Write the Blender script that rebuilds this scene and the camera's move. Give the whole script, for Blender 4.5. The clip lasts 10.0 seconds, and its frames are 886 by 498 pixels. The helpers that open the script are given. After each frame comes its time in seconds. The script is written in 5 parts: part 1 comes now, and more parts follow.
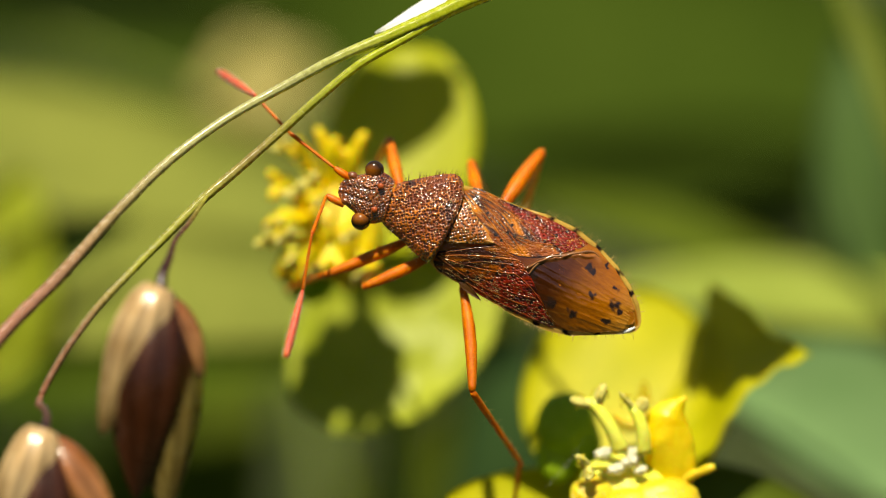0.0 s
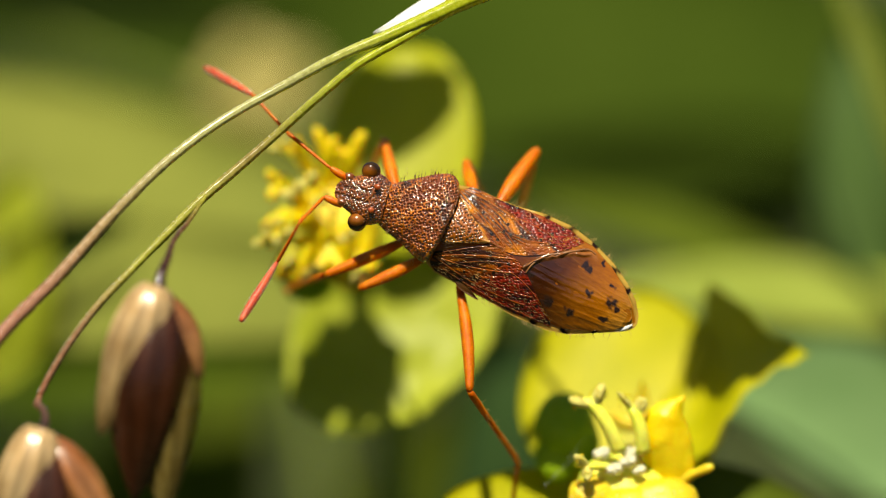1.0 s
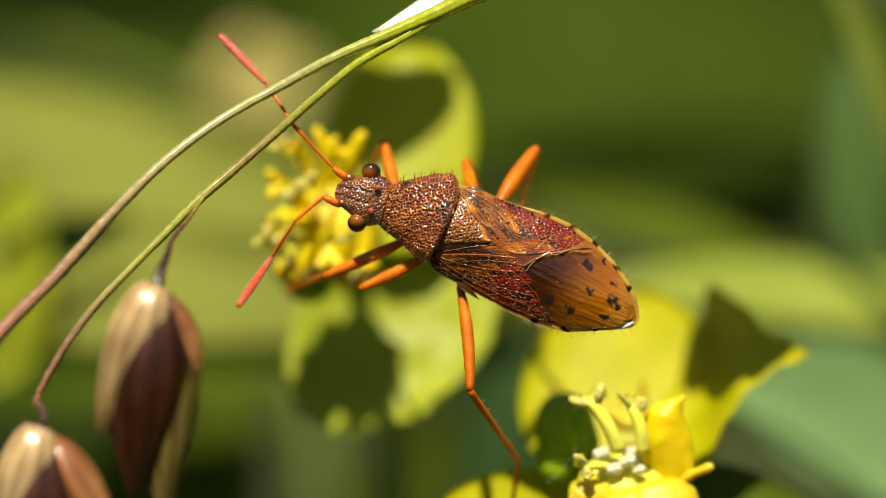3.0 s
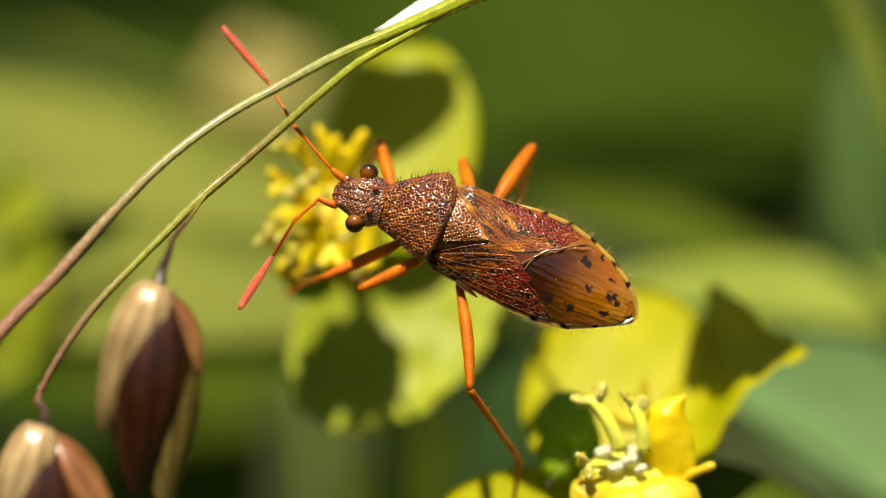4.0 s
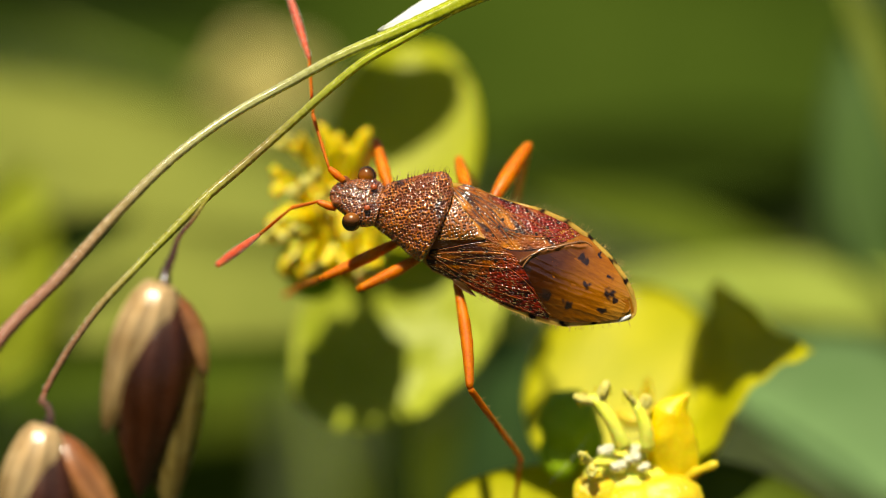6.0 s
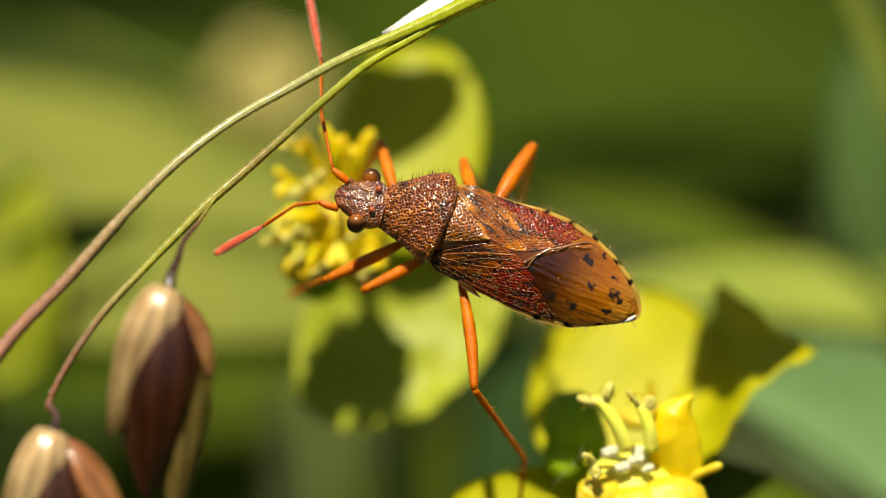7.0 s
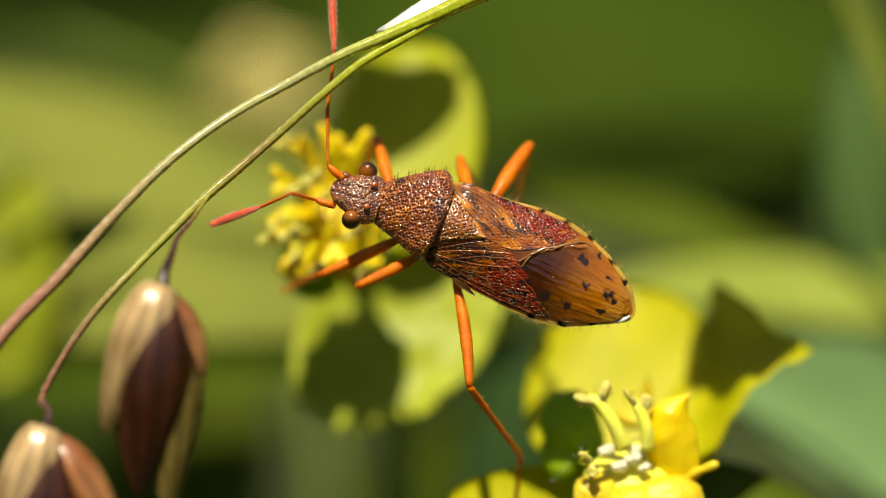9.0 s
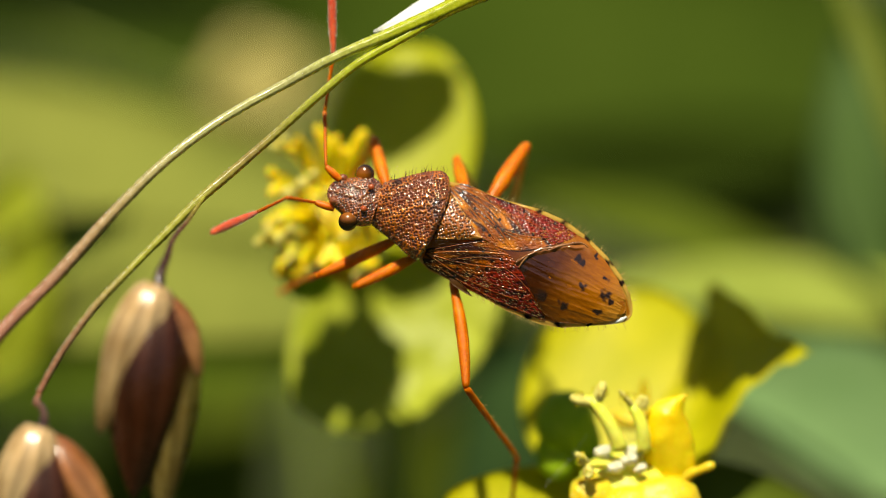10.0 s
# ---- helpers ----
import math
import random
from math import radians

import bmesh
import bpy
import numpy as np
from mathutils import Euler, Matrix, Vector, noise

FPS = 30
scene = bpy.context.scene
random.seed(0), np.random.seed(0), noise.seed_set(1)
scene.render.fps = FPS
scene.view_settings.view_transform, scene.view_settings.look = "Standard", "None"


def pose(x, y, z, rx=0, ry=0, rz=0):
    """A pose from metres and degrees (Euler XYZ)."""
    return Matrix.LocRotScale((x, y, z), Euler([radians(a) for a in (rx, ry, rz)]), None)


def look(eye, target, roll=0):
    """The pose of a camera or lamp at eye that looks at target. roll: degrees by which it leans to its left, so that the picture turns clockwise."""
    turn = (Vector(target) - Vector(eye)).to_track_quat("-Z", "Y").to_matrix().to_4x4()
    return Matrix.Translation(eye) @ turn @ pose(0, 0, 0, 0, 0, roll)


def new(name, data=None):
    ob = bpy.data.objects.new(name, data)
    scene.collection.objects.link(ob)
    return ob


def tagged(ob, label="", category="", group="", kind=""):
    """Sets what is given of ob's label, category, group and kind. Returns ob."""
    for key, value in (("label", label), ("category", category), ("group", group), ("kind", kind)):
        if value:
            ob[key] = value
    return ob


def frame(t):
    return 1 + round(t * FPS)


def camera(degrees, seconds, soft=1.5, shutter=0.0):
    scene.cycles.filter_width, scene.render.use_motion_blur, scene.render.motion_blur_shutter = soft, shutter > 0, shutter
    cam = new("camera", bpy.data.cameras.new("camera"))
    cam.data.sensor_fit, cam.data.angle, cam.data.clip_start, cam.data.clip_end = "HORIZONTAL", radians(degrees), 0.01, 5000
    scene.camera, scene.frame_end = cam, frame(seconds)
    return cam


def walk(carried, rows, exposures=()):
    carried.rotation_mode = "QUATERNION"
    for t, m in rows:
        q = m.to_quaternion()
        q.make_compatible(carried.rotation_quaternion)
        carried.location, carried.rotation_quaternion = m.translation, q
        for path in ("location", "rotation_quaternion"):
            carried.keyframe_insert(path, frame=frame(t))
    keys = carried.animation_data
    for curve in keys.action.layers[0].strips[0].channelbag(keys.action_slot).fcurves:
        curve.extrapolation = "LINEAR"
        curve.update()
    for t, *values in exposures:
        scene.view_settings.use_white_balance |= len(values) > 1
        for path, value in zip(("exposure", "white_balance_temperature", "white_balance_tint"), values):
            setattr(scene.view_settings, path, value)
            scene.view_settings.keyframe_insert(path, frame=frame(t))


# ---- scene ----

# ---------------------------------------------------------------- place and camera
# Lengths are given in millimetres in the plane of the bug's back: u to the right, v up across
# that plane, d away from the lens. The plane leans back by TILT, and CENTRE is its middle.
MM = 0.001
TILT = radians(15)
CENTRE = np.array((0.0, 0.0, 0.16))
RIGHT = np.array((1.0, 0.0, 0.0))
UP = np.array((0.0, math.sin(TILT), math.cos(TILT)))
AWAY = np.array((0.0, math.cos(TILT), -math.sin(TILT)))
BASIS = np.stack((RIGHT, UP, AWAY))


def world(p):
    """Millimetres u, v, d to world metres."""
    return CENTRE + np.asarray(p, float) @ BASIS * MM


def turned(p):
    """A direction in u, v, d to the world's axes."""
    return np.asarray(p, float) @ BASIS


cam = camera(17.06, 10.0, soft=0.9)
cam.data.dof.use_dof = True
cam.data.dof.focus_distance = 0.0695
cam.data.dof.aperture_fstop = 23.0
EYE = Vector(world((0, 0, -70)))

# slight wavering of the held camera: seconds, and where it points in the plane (mm)
AIM = [
    (0.0, 0.018, 0.058),
    (0.5, 0.031, 0.058),
    (1.0, 0.054, 0.058),
    (1.5, 0.058, 0.058),
    (2.0, 0.058, 0.058),
    (2.5, 0.058, 0.058),
    (2.7, 0.058, 0.056),
    (3.8, 0.031, 0.025),
    (4.0, 0.018, 0.018),
    (4.5, -0.000, 0.000),
    (5.0, -0.000, -0.027),
    (5.5, -0.027, -0.027),
    (5.7, -0.035, -0.024),
    (6.8, -0.134, 0.013),
    (7.0, -0.147, 0.018),
    (7.5, -0.156, 0.040),
    (8.0, -0.107, 0.018),
    (8.5, -0.076, 0.013),
    (9.0, -0.067, -0.009),
    (9.5, -0.009, 0.000),
    (10.0, 0.027, 0.013),
]
walk(cam, [(t, look(EYE, Vector(world((u, v, 0))))) for t, u, v in AIM],
     exposures=[(0, 0.44, 7200, 4), (10, 0.44, 7200, 4)])

# ---------------------------------------------------------------- world and sun
SUN_WAY = Vector(turned((-0.10, 0.80, -0.60))).normalized()
sky_world = bpy.data.worlds.new("sky")
scene.world = sky_world
sky_world.use_nodes = True
wn = sky_world.node_tree
sky = wn.nodes.new("ShaderNodeTexSky")
sky.sky_type = "NISHITA"
sky.sun_disc = False
sky.sun_elevation = math.asin(SUN_WAY.z)
sky.sun_rotation = math.atan2(SUN_WAY.x, SUN_WAY.y)
wn.nodes["Background"].inputs["Strength"].default_value = 0.05
wn.links.new(sky.outputs[0], wn.nodes["Background"].inputs["Color"])

sun_data = bpy.data.lights.new("sun", "SUN")
sun_data.energy = 5.0
sun_data.angle = radians(0.53)
sun_data.color = (1.0, 0.94, 0.82)
sun = new("sun", sun_data)
sun.matrix_world = look((0, 0, 2), Vector((0, 0, 2)) - SUN_WAY)


# ---------------------------------------------------------------- materials
def material(name, dark, light, scale, rough=0.5, bump=0.2, fine=4.0, translucent=0.0, coat=0.0,
             tint=False, stretch=(1, 1, 1), spec=0.5, through_colour=None, depth=0.02, sheen=0.0, scatter=0.0, coat_rough=0.16, spread=0.12, coat_ior=1.5):
    """Two-scale noise colour and relief. scale: features per mm. tint: the mesh's own markings are the colour."""
    m = bpy.data.materials.new(name)
    m.use_nodes = True
    nt = m.node_tree
    n, link = nt.nodes, nt.links.new
    bsdf = n["Principled BSDF"]
    coord = n.new("ShaderNodeTexCoord")
    mapping = n.new("ShaderNodeMapping")
    mapping.inputs["Scale"].default_value = [1000.0 * s for s in stretch]
    link(coord.outputs["Object"], mapping.inputs["Vector"])
    big = n.new("ShaderNodeTexNoise")
    big.inputs["Scale"].default_value = scale
    big.inputs["Detail"].default_value = 3
    small = n.new("ShaderNodeTexNoise")
    small.inputs["Scale"].default_value = scale * fine
    small.inputs["Detail"].default_value = 4
    small.inputs["Roughness"].default_value = 0.65
    for t in (big, small):
        link(mapping.outputs[0], t.inputs["Vector"])
    add = n.new("ShaderNodeMix")
    add.inputs["Factor"].default_value = 0.4
    link(big.outputs["Fac"], add.inputs["A"])
    link(small.outputs["Fac"], add.inputs["B"])
    ramp = n.new("ShaderNodeValToRGB")
    ramp.color_ramp.elements[0].position = 0.34
    ramp.color_ramp.elements[1].position = 0.66
    ramp.color_ramp.elements[0].color = (*dark, 1)
    ramp.color_ramp.elements[1].color = (*light, 1)
    link(add.outputs["Result"], ramp.inputs["Fac"])
    colour = ramp.outputs["Color"]
    if tint:
        attr = n.new("ShaderNodeAttribute")
        attr.attribute_name = "tint"
        mul = n.new("ShaderNodeMix")
        mul.data_type, mul.blend_type = "RGBA", "MULTIPLY"
        mul.inputs["Factor"].default_value = 1.0
        link(attr.outputs["Color"], mul.inputs["A"])
        link(colour, mul.inputs["B"])
        colour = mul.outputs["Result"]
    link(colour, bsdf.inputs["Base Color"])
    bsdf.inputs["Roughness"].default_value = rough
    bsdf.inputs["Specular IOR Level"].default_value = spec
    bsdf.inputs["Coat Weight"].default_value = coat
    bsdf.inputs["Coat Roughness"].default_value = coat_rough
    bsdf.inputs["Coat IOR"].default_value = coat_ior
    bsdf.inputs["Sheen Weight"].default_value = sheen
    if scatter:
        bsdf.inputs["Subsurface Weight"].default_value = scatter
        bsdf.inputs["Subsurface Scale"].default_value = 0.25 * MM
        bsdf.inputs["Subsurface Radius"].default_value = (1.0, 0.35, 0.08)
    b = n.new("ShaderNodeBump")
    b.inputs["Strength"].default_value = bump
    b.inputs["Distance"].default_value = depth * MM
    link(small.outputs["Fac"], b.inputs["Height"])
    link(b.outputs[0], bsdf.inputs["Normal"])
    rr = n.new("ShaderNodeMapRange")
    rr.inputs["To Min"].default_value = max(0.03, rough - spread)
    rr.inputs["To Max"].default_value = min(1.0, rough + spread)
    link(big.outputs["Fac"], rr.inputs["Value"])
    link(rr.outputs[0], bsdf.inputs["Roughness"])
    if translucent:
        thin = n.new("ShaderNodeBsdfTranslucent")
        if through_colour:
            tone = n.new("ShaderNodeMix")
            tone.data_type, tone.blend_type = "RGBA", "MULTIPLY"
            tone.inputs["Factor"].default_value = 1.0
            tone.inputs["B"].default_value = (*through_colour, 1)
            link(colour, tone.inputs["A"])
            link(tone.outputs["Result"], thin.inputs["Color"])
        else:
            link(colour, thin.inputs["Color"])
        mix = n.new("ShaderNodeMixShader")
        mix.inputs["Fac"].default_value = translucent
        link(bsdf.outputs[0], mix.inputs[1])
        link(thin.outputs[0], mix.inputs[2])
        link(mix.outputs[0], n["Material Output"].inputs["Surface"])
    return m


M = dict(
    cuticle=material("punctured_cuticle", (0.62, 0.50, 0.40), (1, 1, 1), 3.0, 0.36, 0.9, 10, tint=True, spec=0.2, coat=1.0, depth=0.020, coat_rough=0.2, spread=0.08, coat_ior=2.0),
    wing=material("leathery_wing", (0.55, 0.42, 0.34), (1, 1, 1), 3.5, 0.36, 0.9, 9, tint=True, spec=0.15, coat=0.5, depth=0.018, translucent=0.12, coat_rough=0.19, spread=0.08, coat_ior=1.75),
    film=material("amber_wing_film", (0.60, 0.48, 0.38), (1, 1, 1), 1.6, 0.26, 0.8, 9, tint=True, coat=0.7, spec=0.15,
                  stretch=(0.45, 1.8, 1), translucent=0.12, depth=0.010, coat_rough=0.16, spread=0.08, coat_ior=2.0),
    fold=material("shiny_wing_fold", (0.16, 0.050, 0.005), (0.34, 0.13, 0.02), 4.0, 0.3, 0.5, 4, spec=0.3, coat=1.0, coat_rough=0.26, coat_ior=2.6, depth=0.012),
    abdomen=material("amber_abdomen", (0.8, 0.75, 0.7), (1, 1, 1), 2.0, 0.22, 0.3, 5, tint=True, translucent=0.5, spec=0.4),
    head=material("head_cuticle", (0.5, 0.42, 0.36), (1, 1, 1), 4.0, 0.28, 0.8, 9, tint=True, spec=0.2, coat=0.9, coat_rough=0.2, depth=0.016, coat_ior=2.0),
    eye=material("glossy_eye", (0.5, 0.45, 0.4), (1, 1, 1), 1.3, 0.2, 0.3, 14, coat=0.9, depth=0.004, spec=0.4, coat_rough=0.08, tint=True, translucent=0.2),
    ocellus=material("red_ocellus", (0.26, 0.040, 0.006), (0.42, 0.08, 0.012), 4.0, 0.12, 0.05, 4, coat=0.6),
    leg=material("orange_leg", (0.38, 0.072, 0.001), (0.74, 0.20, 0.002), 2.0, 0.36, 0.9, 10, scatter=0.6, spec=0.2, coat=0.12, coat_rough=0.2),
    antenna=material("orange_antenna", (0.42, 0.080, 0.002), (0.68, 0.18, 0.005), 5.0, 0.34, 0.5, 4, scatter=0.7, spec=0.25),
    club=material("red_club", (0.46, 0.035, 0.006), (0.72, 0.10, 0.014), 5.0, 0.42, 0.6, 4, scatter=0.6, sheen=0.3),
    hair=material("pale_bristle", (0.42, 0.26, 0.07), (0.72, 0.52, 0.20), 3.0, 0.3, 0.0, 4, translucent=0.3),
    frost=material("frosty_down", (0.62, 0.62, 0.50), (0.86, 0.86, 0.76), 3.0, 0.3, 0.0, 4, translucent=0.3),
    dark_hair=material("dark_bristle", (0.05, 0.025, 0.01), (0.16, 0.08, 0.03), 3.0, 0.35, 0.0, 4),
    bract=material("yellow_bract", (0.50, 0.50, 0.006), (0.72, 0.66, 0.018), 0.55, 0.45, 0.3, 9, spec=0.3, translucent=0.5,
                   through_colour=(1.0, 1.0, 0.5), depth=0.03),
    bract_green=material("lime_bract", (0.36, 0.42, 0.02), (0.58, 0.62, 0.07), 0.55, 0.42, 0.3, 9, spec=0.3, translucent=0.42,
                         through_colour=(1.0, 1.0, 0.4), depth=0.03),
    bract_gold=material("olive_bract", (0.44, 0.47, 0.004), (0.60, 0.61, 0.010), 0.55, 0.45, 0.3, 9, spec=0.3, translucent=0.45,
                        through_colour=(1.0, 1.0, 0.4), depth=0.03),
    gland=material("yellow_gland", (0.56, 0.39, 0.010), (0.74, 0.59, 0.04), 1.4, 0.36, 0.6, 9, scatter=0.35, spec=0.35),
    gland_gold=material("golden_gland", (0.68, 0.47, 0.006), (0.82, 0.64, 0.02), 1.2, 0.38, 0.5, 9, scatter=0.35, spec=0.3),
    stamen=material("pale_stamen", (0.74, 0.74, 0.06), (0.90, 0.88, 0.16), 2.0, 0.40, 0.3, 5, scatter=0.25, spec=0.3),
    anther=material("mealy_anther", (0.36, 0.31, 0.04), (0.74, 0.66, 0.18), 7.0, 0.7, 0.8, 3),
    fluff=material("white_fluff", (0.76, 0.72, 0.46), (0.92, 0.90, 0.76), 6.0, 0.7, 0.8, 3, translucent=0.3),
    ovary=material("green_ovary", (0.26, 0.44, 0.012), (0.42, 0.60, 0.03), 1.5, 0.4, 0.4, 8, translucent=0.3, spec=0.15),
    plant_stem=material("spurge_stem", (0.22, 0.30, 0.04), (0.36, 0.42, 0.09), 0.5, 0.5, 0.3, 8),
    culm=material("grass_stalk", (0.7, 0.7, 0.66), (1, 1, 1), 6.0, 0.27, 0.6, 3, tint=True, depth=0.018, spec=0.45, coat=0.5, coat_rough=0.12),
    straw=material("straw_glume", (0.60, 0.40, 0.20), (0.92, 0.72, 0.46), 1.6, 0.27, 0.6, 5, spec=0.5, coat=0.5, coat_rough=0.16,  tint=True, translucent=0.3, depth=0.02),
    leaf_mid=material("leaf_mid_green", (0.048, 0.08, 0.008), (0.095, 0.135, 0.014), 0.12, 0.5, 0.3, 8, translucent=0.3, through_colour=(1, 1, 0.4), spec=0.0),
    leaf_lime=material("leaf_lime", (0.28, 0.34, 0.06), (0.38, 0.44, 0.09), 0.12, 0.5, 0.3, 8, spec=0.0, translucent=0.35, through_colour=(1, 1, 0.4)),
    leaf_far=material("leaf_far", (0.036, 0.062, 0.007), (0.060, 0.092, 0.012), 0.12, 0.5, 0.3, 8, translucent=0.3, through_colour=(1, 1, 0.4), spec=0.0),
    leaf_olive=material("leaf_olive", (0.18, 0.21, 0.04), (0.29, 0.31, 0.065), 0.12, 0.5, 0.3, 8, spec=0.0, translucent=0.35, through_colour=(1, 1, 0.4)),
    leaf_moss=material("leaf_moss_green", (0.085, 0.12, 0.012), (0.14, 0.18, 0.022), 0.12, 0.5, 0.3, 8, translucent=0.3, through_colour=(1, 1, 0.4), spec=0.0),
    leaf_teal=material("leaf_teal", (0.11, 0.19, 0.05), (0.17, 0.26, 0.09), 0.12, 0.42, 0.3, 8, translucent=0.2, spec=0.0),
    # leaf green darkened so that the colour itself carries shade
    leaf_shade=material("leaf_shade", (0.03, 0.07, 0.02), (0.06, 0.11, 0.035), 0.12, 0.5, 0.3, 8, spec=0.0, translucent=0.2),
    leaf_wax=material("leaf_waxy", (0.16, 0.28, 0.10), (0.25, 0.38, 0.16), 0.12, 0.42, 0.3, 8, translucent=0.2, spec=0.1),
    # near-black leaf green, painted shade for the dark gaps of the background
    leaf_shade_dark=material("leaf_shade_dark", (0.02, 0.04, 0.008), (0.05, 0.075, 0.014), 0.12, 0.5, 0.3, 8, spec=0.0, translucent=0.2),
    tan=material("tan_seed", (0.32, 0.26, 0.06), (0.48, 0.40, 0.12), 0.5, 0.6, 0.4, 6),
    soil=material("soil", (0.018, 0.022, 0.006), (0.05, 0.06, 0.012), 0.03, 0.9, 0.6, 9, depth=1.0),
    sward=material("sward", (0.03, 0.055, 0.004), (0.07, 0.105, 0.010), 0.03, 0.55, 0.2, 9, translucent=0.3),
    papery=material("white_papery", (0.86, 0.86, 0.82), (0.93, 0.93, 0.90), 3, 0.25, 0.3, 4, spec=0.8, translucent=0.2),
    thread=material("silk_thread", (0.7, 0.7, 0.6), (0.9, 0.9, 0.8), 5, 0.3, 0.0, 4),
)


# ---------------------------------------------------------------- mesh helpers
def grid_faces(rows, cols, wrap=False, base=0):
    out = []
    for i in range(rows - 1):
        for j in range(cols if wrap else cols - 1):
            k = (j + 1) % cols
            out.append((base + i * cols + j, base + i * cols + k, base + (i + 1) * cols + k, base + (i + 1) * cols + j))
    return out


def part(name, verts, faces, mat, parent, label="", tint=None, kind="", metres=False):
    """One mesh under a thing. verts: mm in the thing's own axes, or metres."""
    me = bpy.data.meshes.new(name)
    v = np.asarray(verts, float) * (1.0 if metres else MM)
    me.from_pydata(v.tolist(), [], faces)
    me.materials.append(mat)
    me.shade_smooth()
    if tint is not None:
        layer = me.color_attributes.new("tint", "FLOAT_COLOR", "POINT")
        rgba = np.ones((len(v), 4), np.float32)
        rgba[:, :3] = tint
        layer.data.foreach_set("color", rgba.ravel())
    me.update()
    ob = new(name, me)
    if parent is not None:
        ob.parent = parent
    return tagged(ob, label=label, kind=kind)


ORIGIN = {}


def thing(name, origin, label, category, group="", kind=""):
    """An empty at origin (u, v, d in mm), with the plane's axes, to carry parts."""
    ob = new(name)
    ob.empty_display_size = 0.001
    rot = Matrix([[RIGHT[i], UP[i], -AWAY[i]] for i in range(3)]).to_4x4()
    ob.matrix_world = Matrix.Translation(Vector(world(origin))) @ rot
    ORIGIN[ob.name] = np.asarray(origin, float)
    return tagged(ob, label, category, group, kind)


def local(ob, p):
    """u, v, d points to the axes of a thing made by thing(): u, v and towards the lens."""
    q = np.asarray(p, float) - ORIGIN[ob.name]
    return q * np.array((1, 1, -1))


def spline(points, n):
    """A smooth run of n points through the points given (any columns)."""
    p = np.asarray(points, float)
    t = np.concatenate(([0], np.cumsum(np.maximum(1e-6, np.linalg.norm(np.diff(p[:, :3], axis=0), axis=1)))))
    m = np.gradient(p, t, axis=0) if len(p) > 2 else np.repeat((p[1:] - p[:1]) / t[1], 2, 0)
    x = np.linspace(0, t[-1], n)
    i = np.clip(np.searchsorted(t, x, "right") - 1, 0, len(t) - 2)
    h = (t[i + 1] - t[i])[:, None]
    s = ((x - t[i]) / h[:, 0])[:, None]
    return ((2 * s**3 - 3 * s**2 + 1) * p[i] + (s**3 - 2 * s**2 + s) * h * m[i]
            + (-2 * s**3 + 3 * s**2) * p[i + 1] + (s**3 - s**2) * h * m[i + 1])


def tube(path, radii, sides=12, rough=0.0, flat=1.0):
    """A round tapered rod along a path, closed at both ends."""
    p = np.asarray(path, float)
    r = np.broadcast_to(np.asarray(radii, float), (len(p),))
    tan = np.gradient(p, axis=0)
    tan /= np.linalg.norm(tan, axis=1)[:, None]
    ref = np.array((0.13, 0.21, 0.97)) if abs(tan[0] @ np.array((0.13, 0.21, 0.97))) < 0.9 else np.array((0.97, 0.1, 0.2))
    n1 = np.cross(tan, ref)
    n1 /= np.linalg.norm(n1, axis=1)[:, None]
    n2 = np.cross(tan, n1)
    a = np.linspace(0, 2 * np.pi, sides, endpoint=False)
    wob = 1 + rough * np.random.randn(len(p), sides)
    v = p[:, None] + r[:, None, None] * wob[..., None] * (np.cos(a)[None, :, None] * n1[:, None] + flat * np.sin(a)[None, :, None] * n2[:, None])
    verts = np.concatenate((v.reshape(-1, 3), p[:1], p[-1:]))
    faces = grid_faces(len(p), sides, True)
    e = len(p) * sides
    for j in range(sides):
        k = (j + 1) % sides
        faces.append((e, k, j))
        faces.append((e + 1, e - sides + j, e - sides + k))
    return verts, faces


def blob(centre, x, y, z, n=12, lump=0.0, power=1.0):
    """A rounded lump with half axes x, y, z."""
    th = np.linspace(0, np.pi, n)
    ph = np.linspace(0, 2 * np.pi, 2 * n, endpoint=False)
    st = np.sin(th) ** power
    d = np.stack((np.outer(st, np.cos(ph)), np.outer(st, np.sin(ph)), np.repeat(np.cos(th)[:, None], 2 * n, 1)), -1)
    k = 1 + lump * np.array([[noise.noise(Vector(q) * 2.3 + Vector(centre)) for q in row] for row in d])[..., None] if lump else 1.0
    v = np.asarray(centre, float) + (d * k) @ np.array((x, y, z), float)
    return v.reshape(-1, 3), grid_faces(n, 2 * n, True)


def joined(pieces):
    vs, fs, k = [], [], 0
    for v, f in pieces:
        vs.append(np.asarray(v, float))
        fs += [tuple(i + k for i in q) for q in f]
        k += len(v)
    return np.concatenate(vs), fs


def hairs(roots, ways, length, radius, bend=0.25, seed=3):
    """Fine tapered bristles, each a three-sided spike of two joints."""
    rng = np.random.default_rng(seed)
    vs, fs = [], []
    for p, w in zip(np.asarray(roots, float), np.asarray(ways, float)):
        w = w / np.linalg.norm(w) + rng.normal(0, 0.18, 3)
        w /= np.linalg.norm(w)
        l = length * rng.uniform(0.6, 1.25)
        s = np.cross(w, rng.normal(0, 1, 3))
        s /= np.linalg.norm(s)
        q = np.cross(w, s)
        k = len(vs)
        mid, end = p + w * l * 0.55, p + w * l + s * l * bend
        for a in (0, 2.1, 4.2):
            vs.append(p + radius * (math.cos(a) * s + math.sin(a) * q))
        for a in (0, 2.1, 4.2):
            vs.append(mid + 0.65 * radius * (math.cos(a) * s + math.sin(a) * q))
        vs.append(end)
        for j in range(3):
            m = (j + 1) % 3
            fs += [(k + j, k + m, k + 3 + m, k + 3 + j), (k + 3 + j, k + 3 + m, k + 6)]
    return np.array(vs), fs


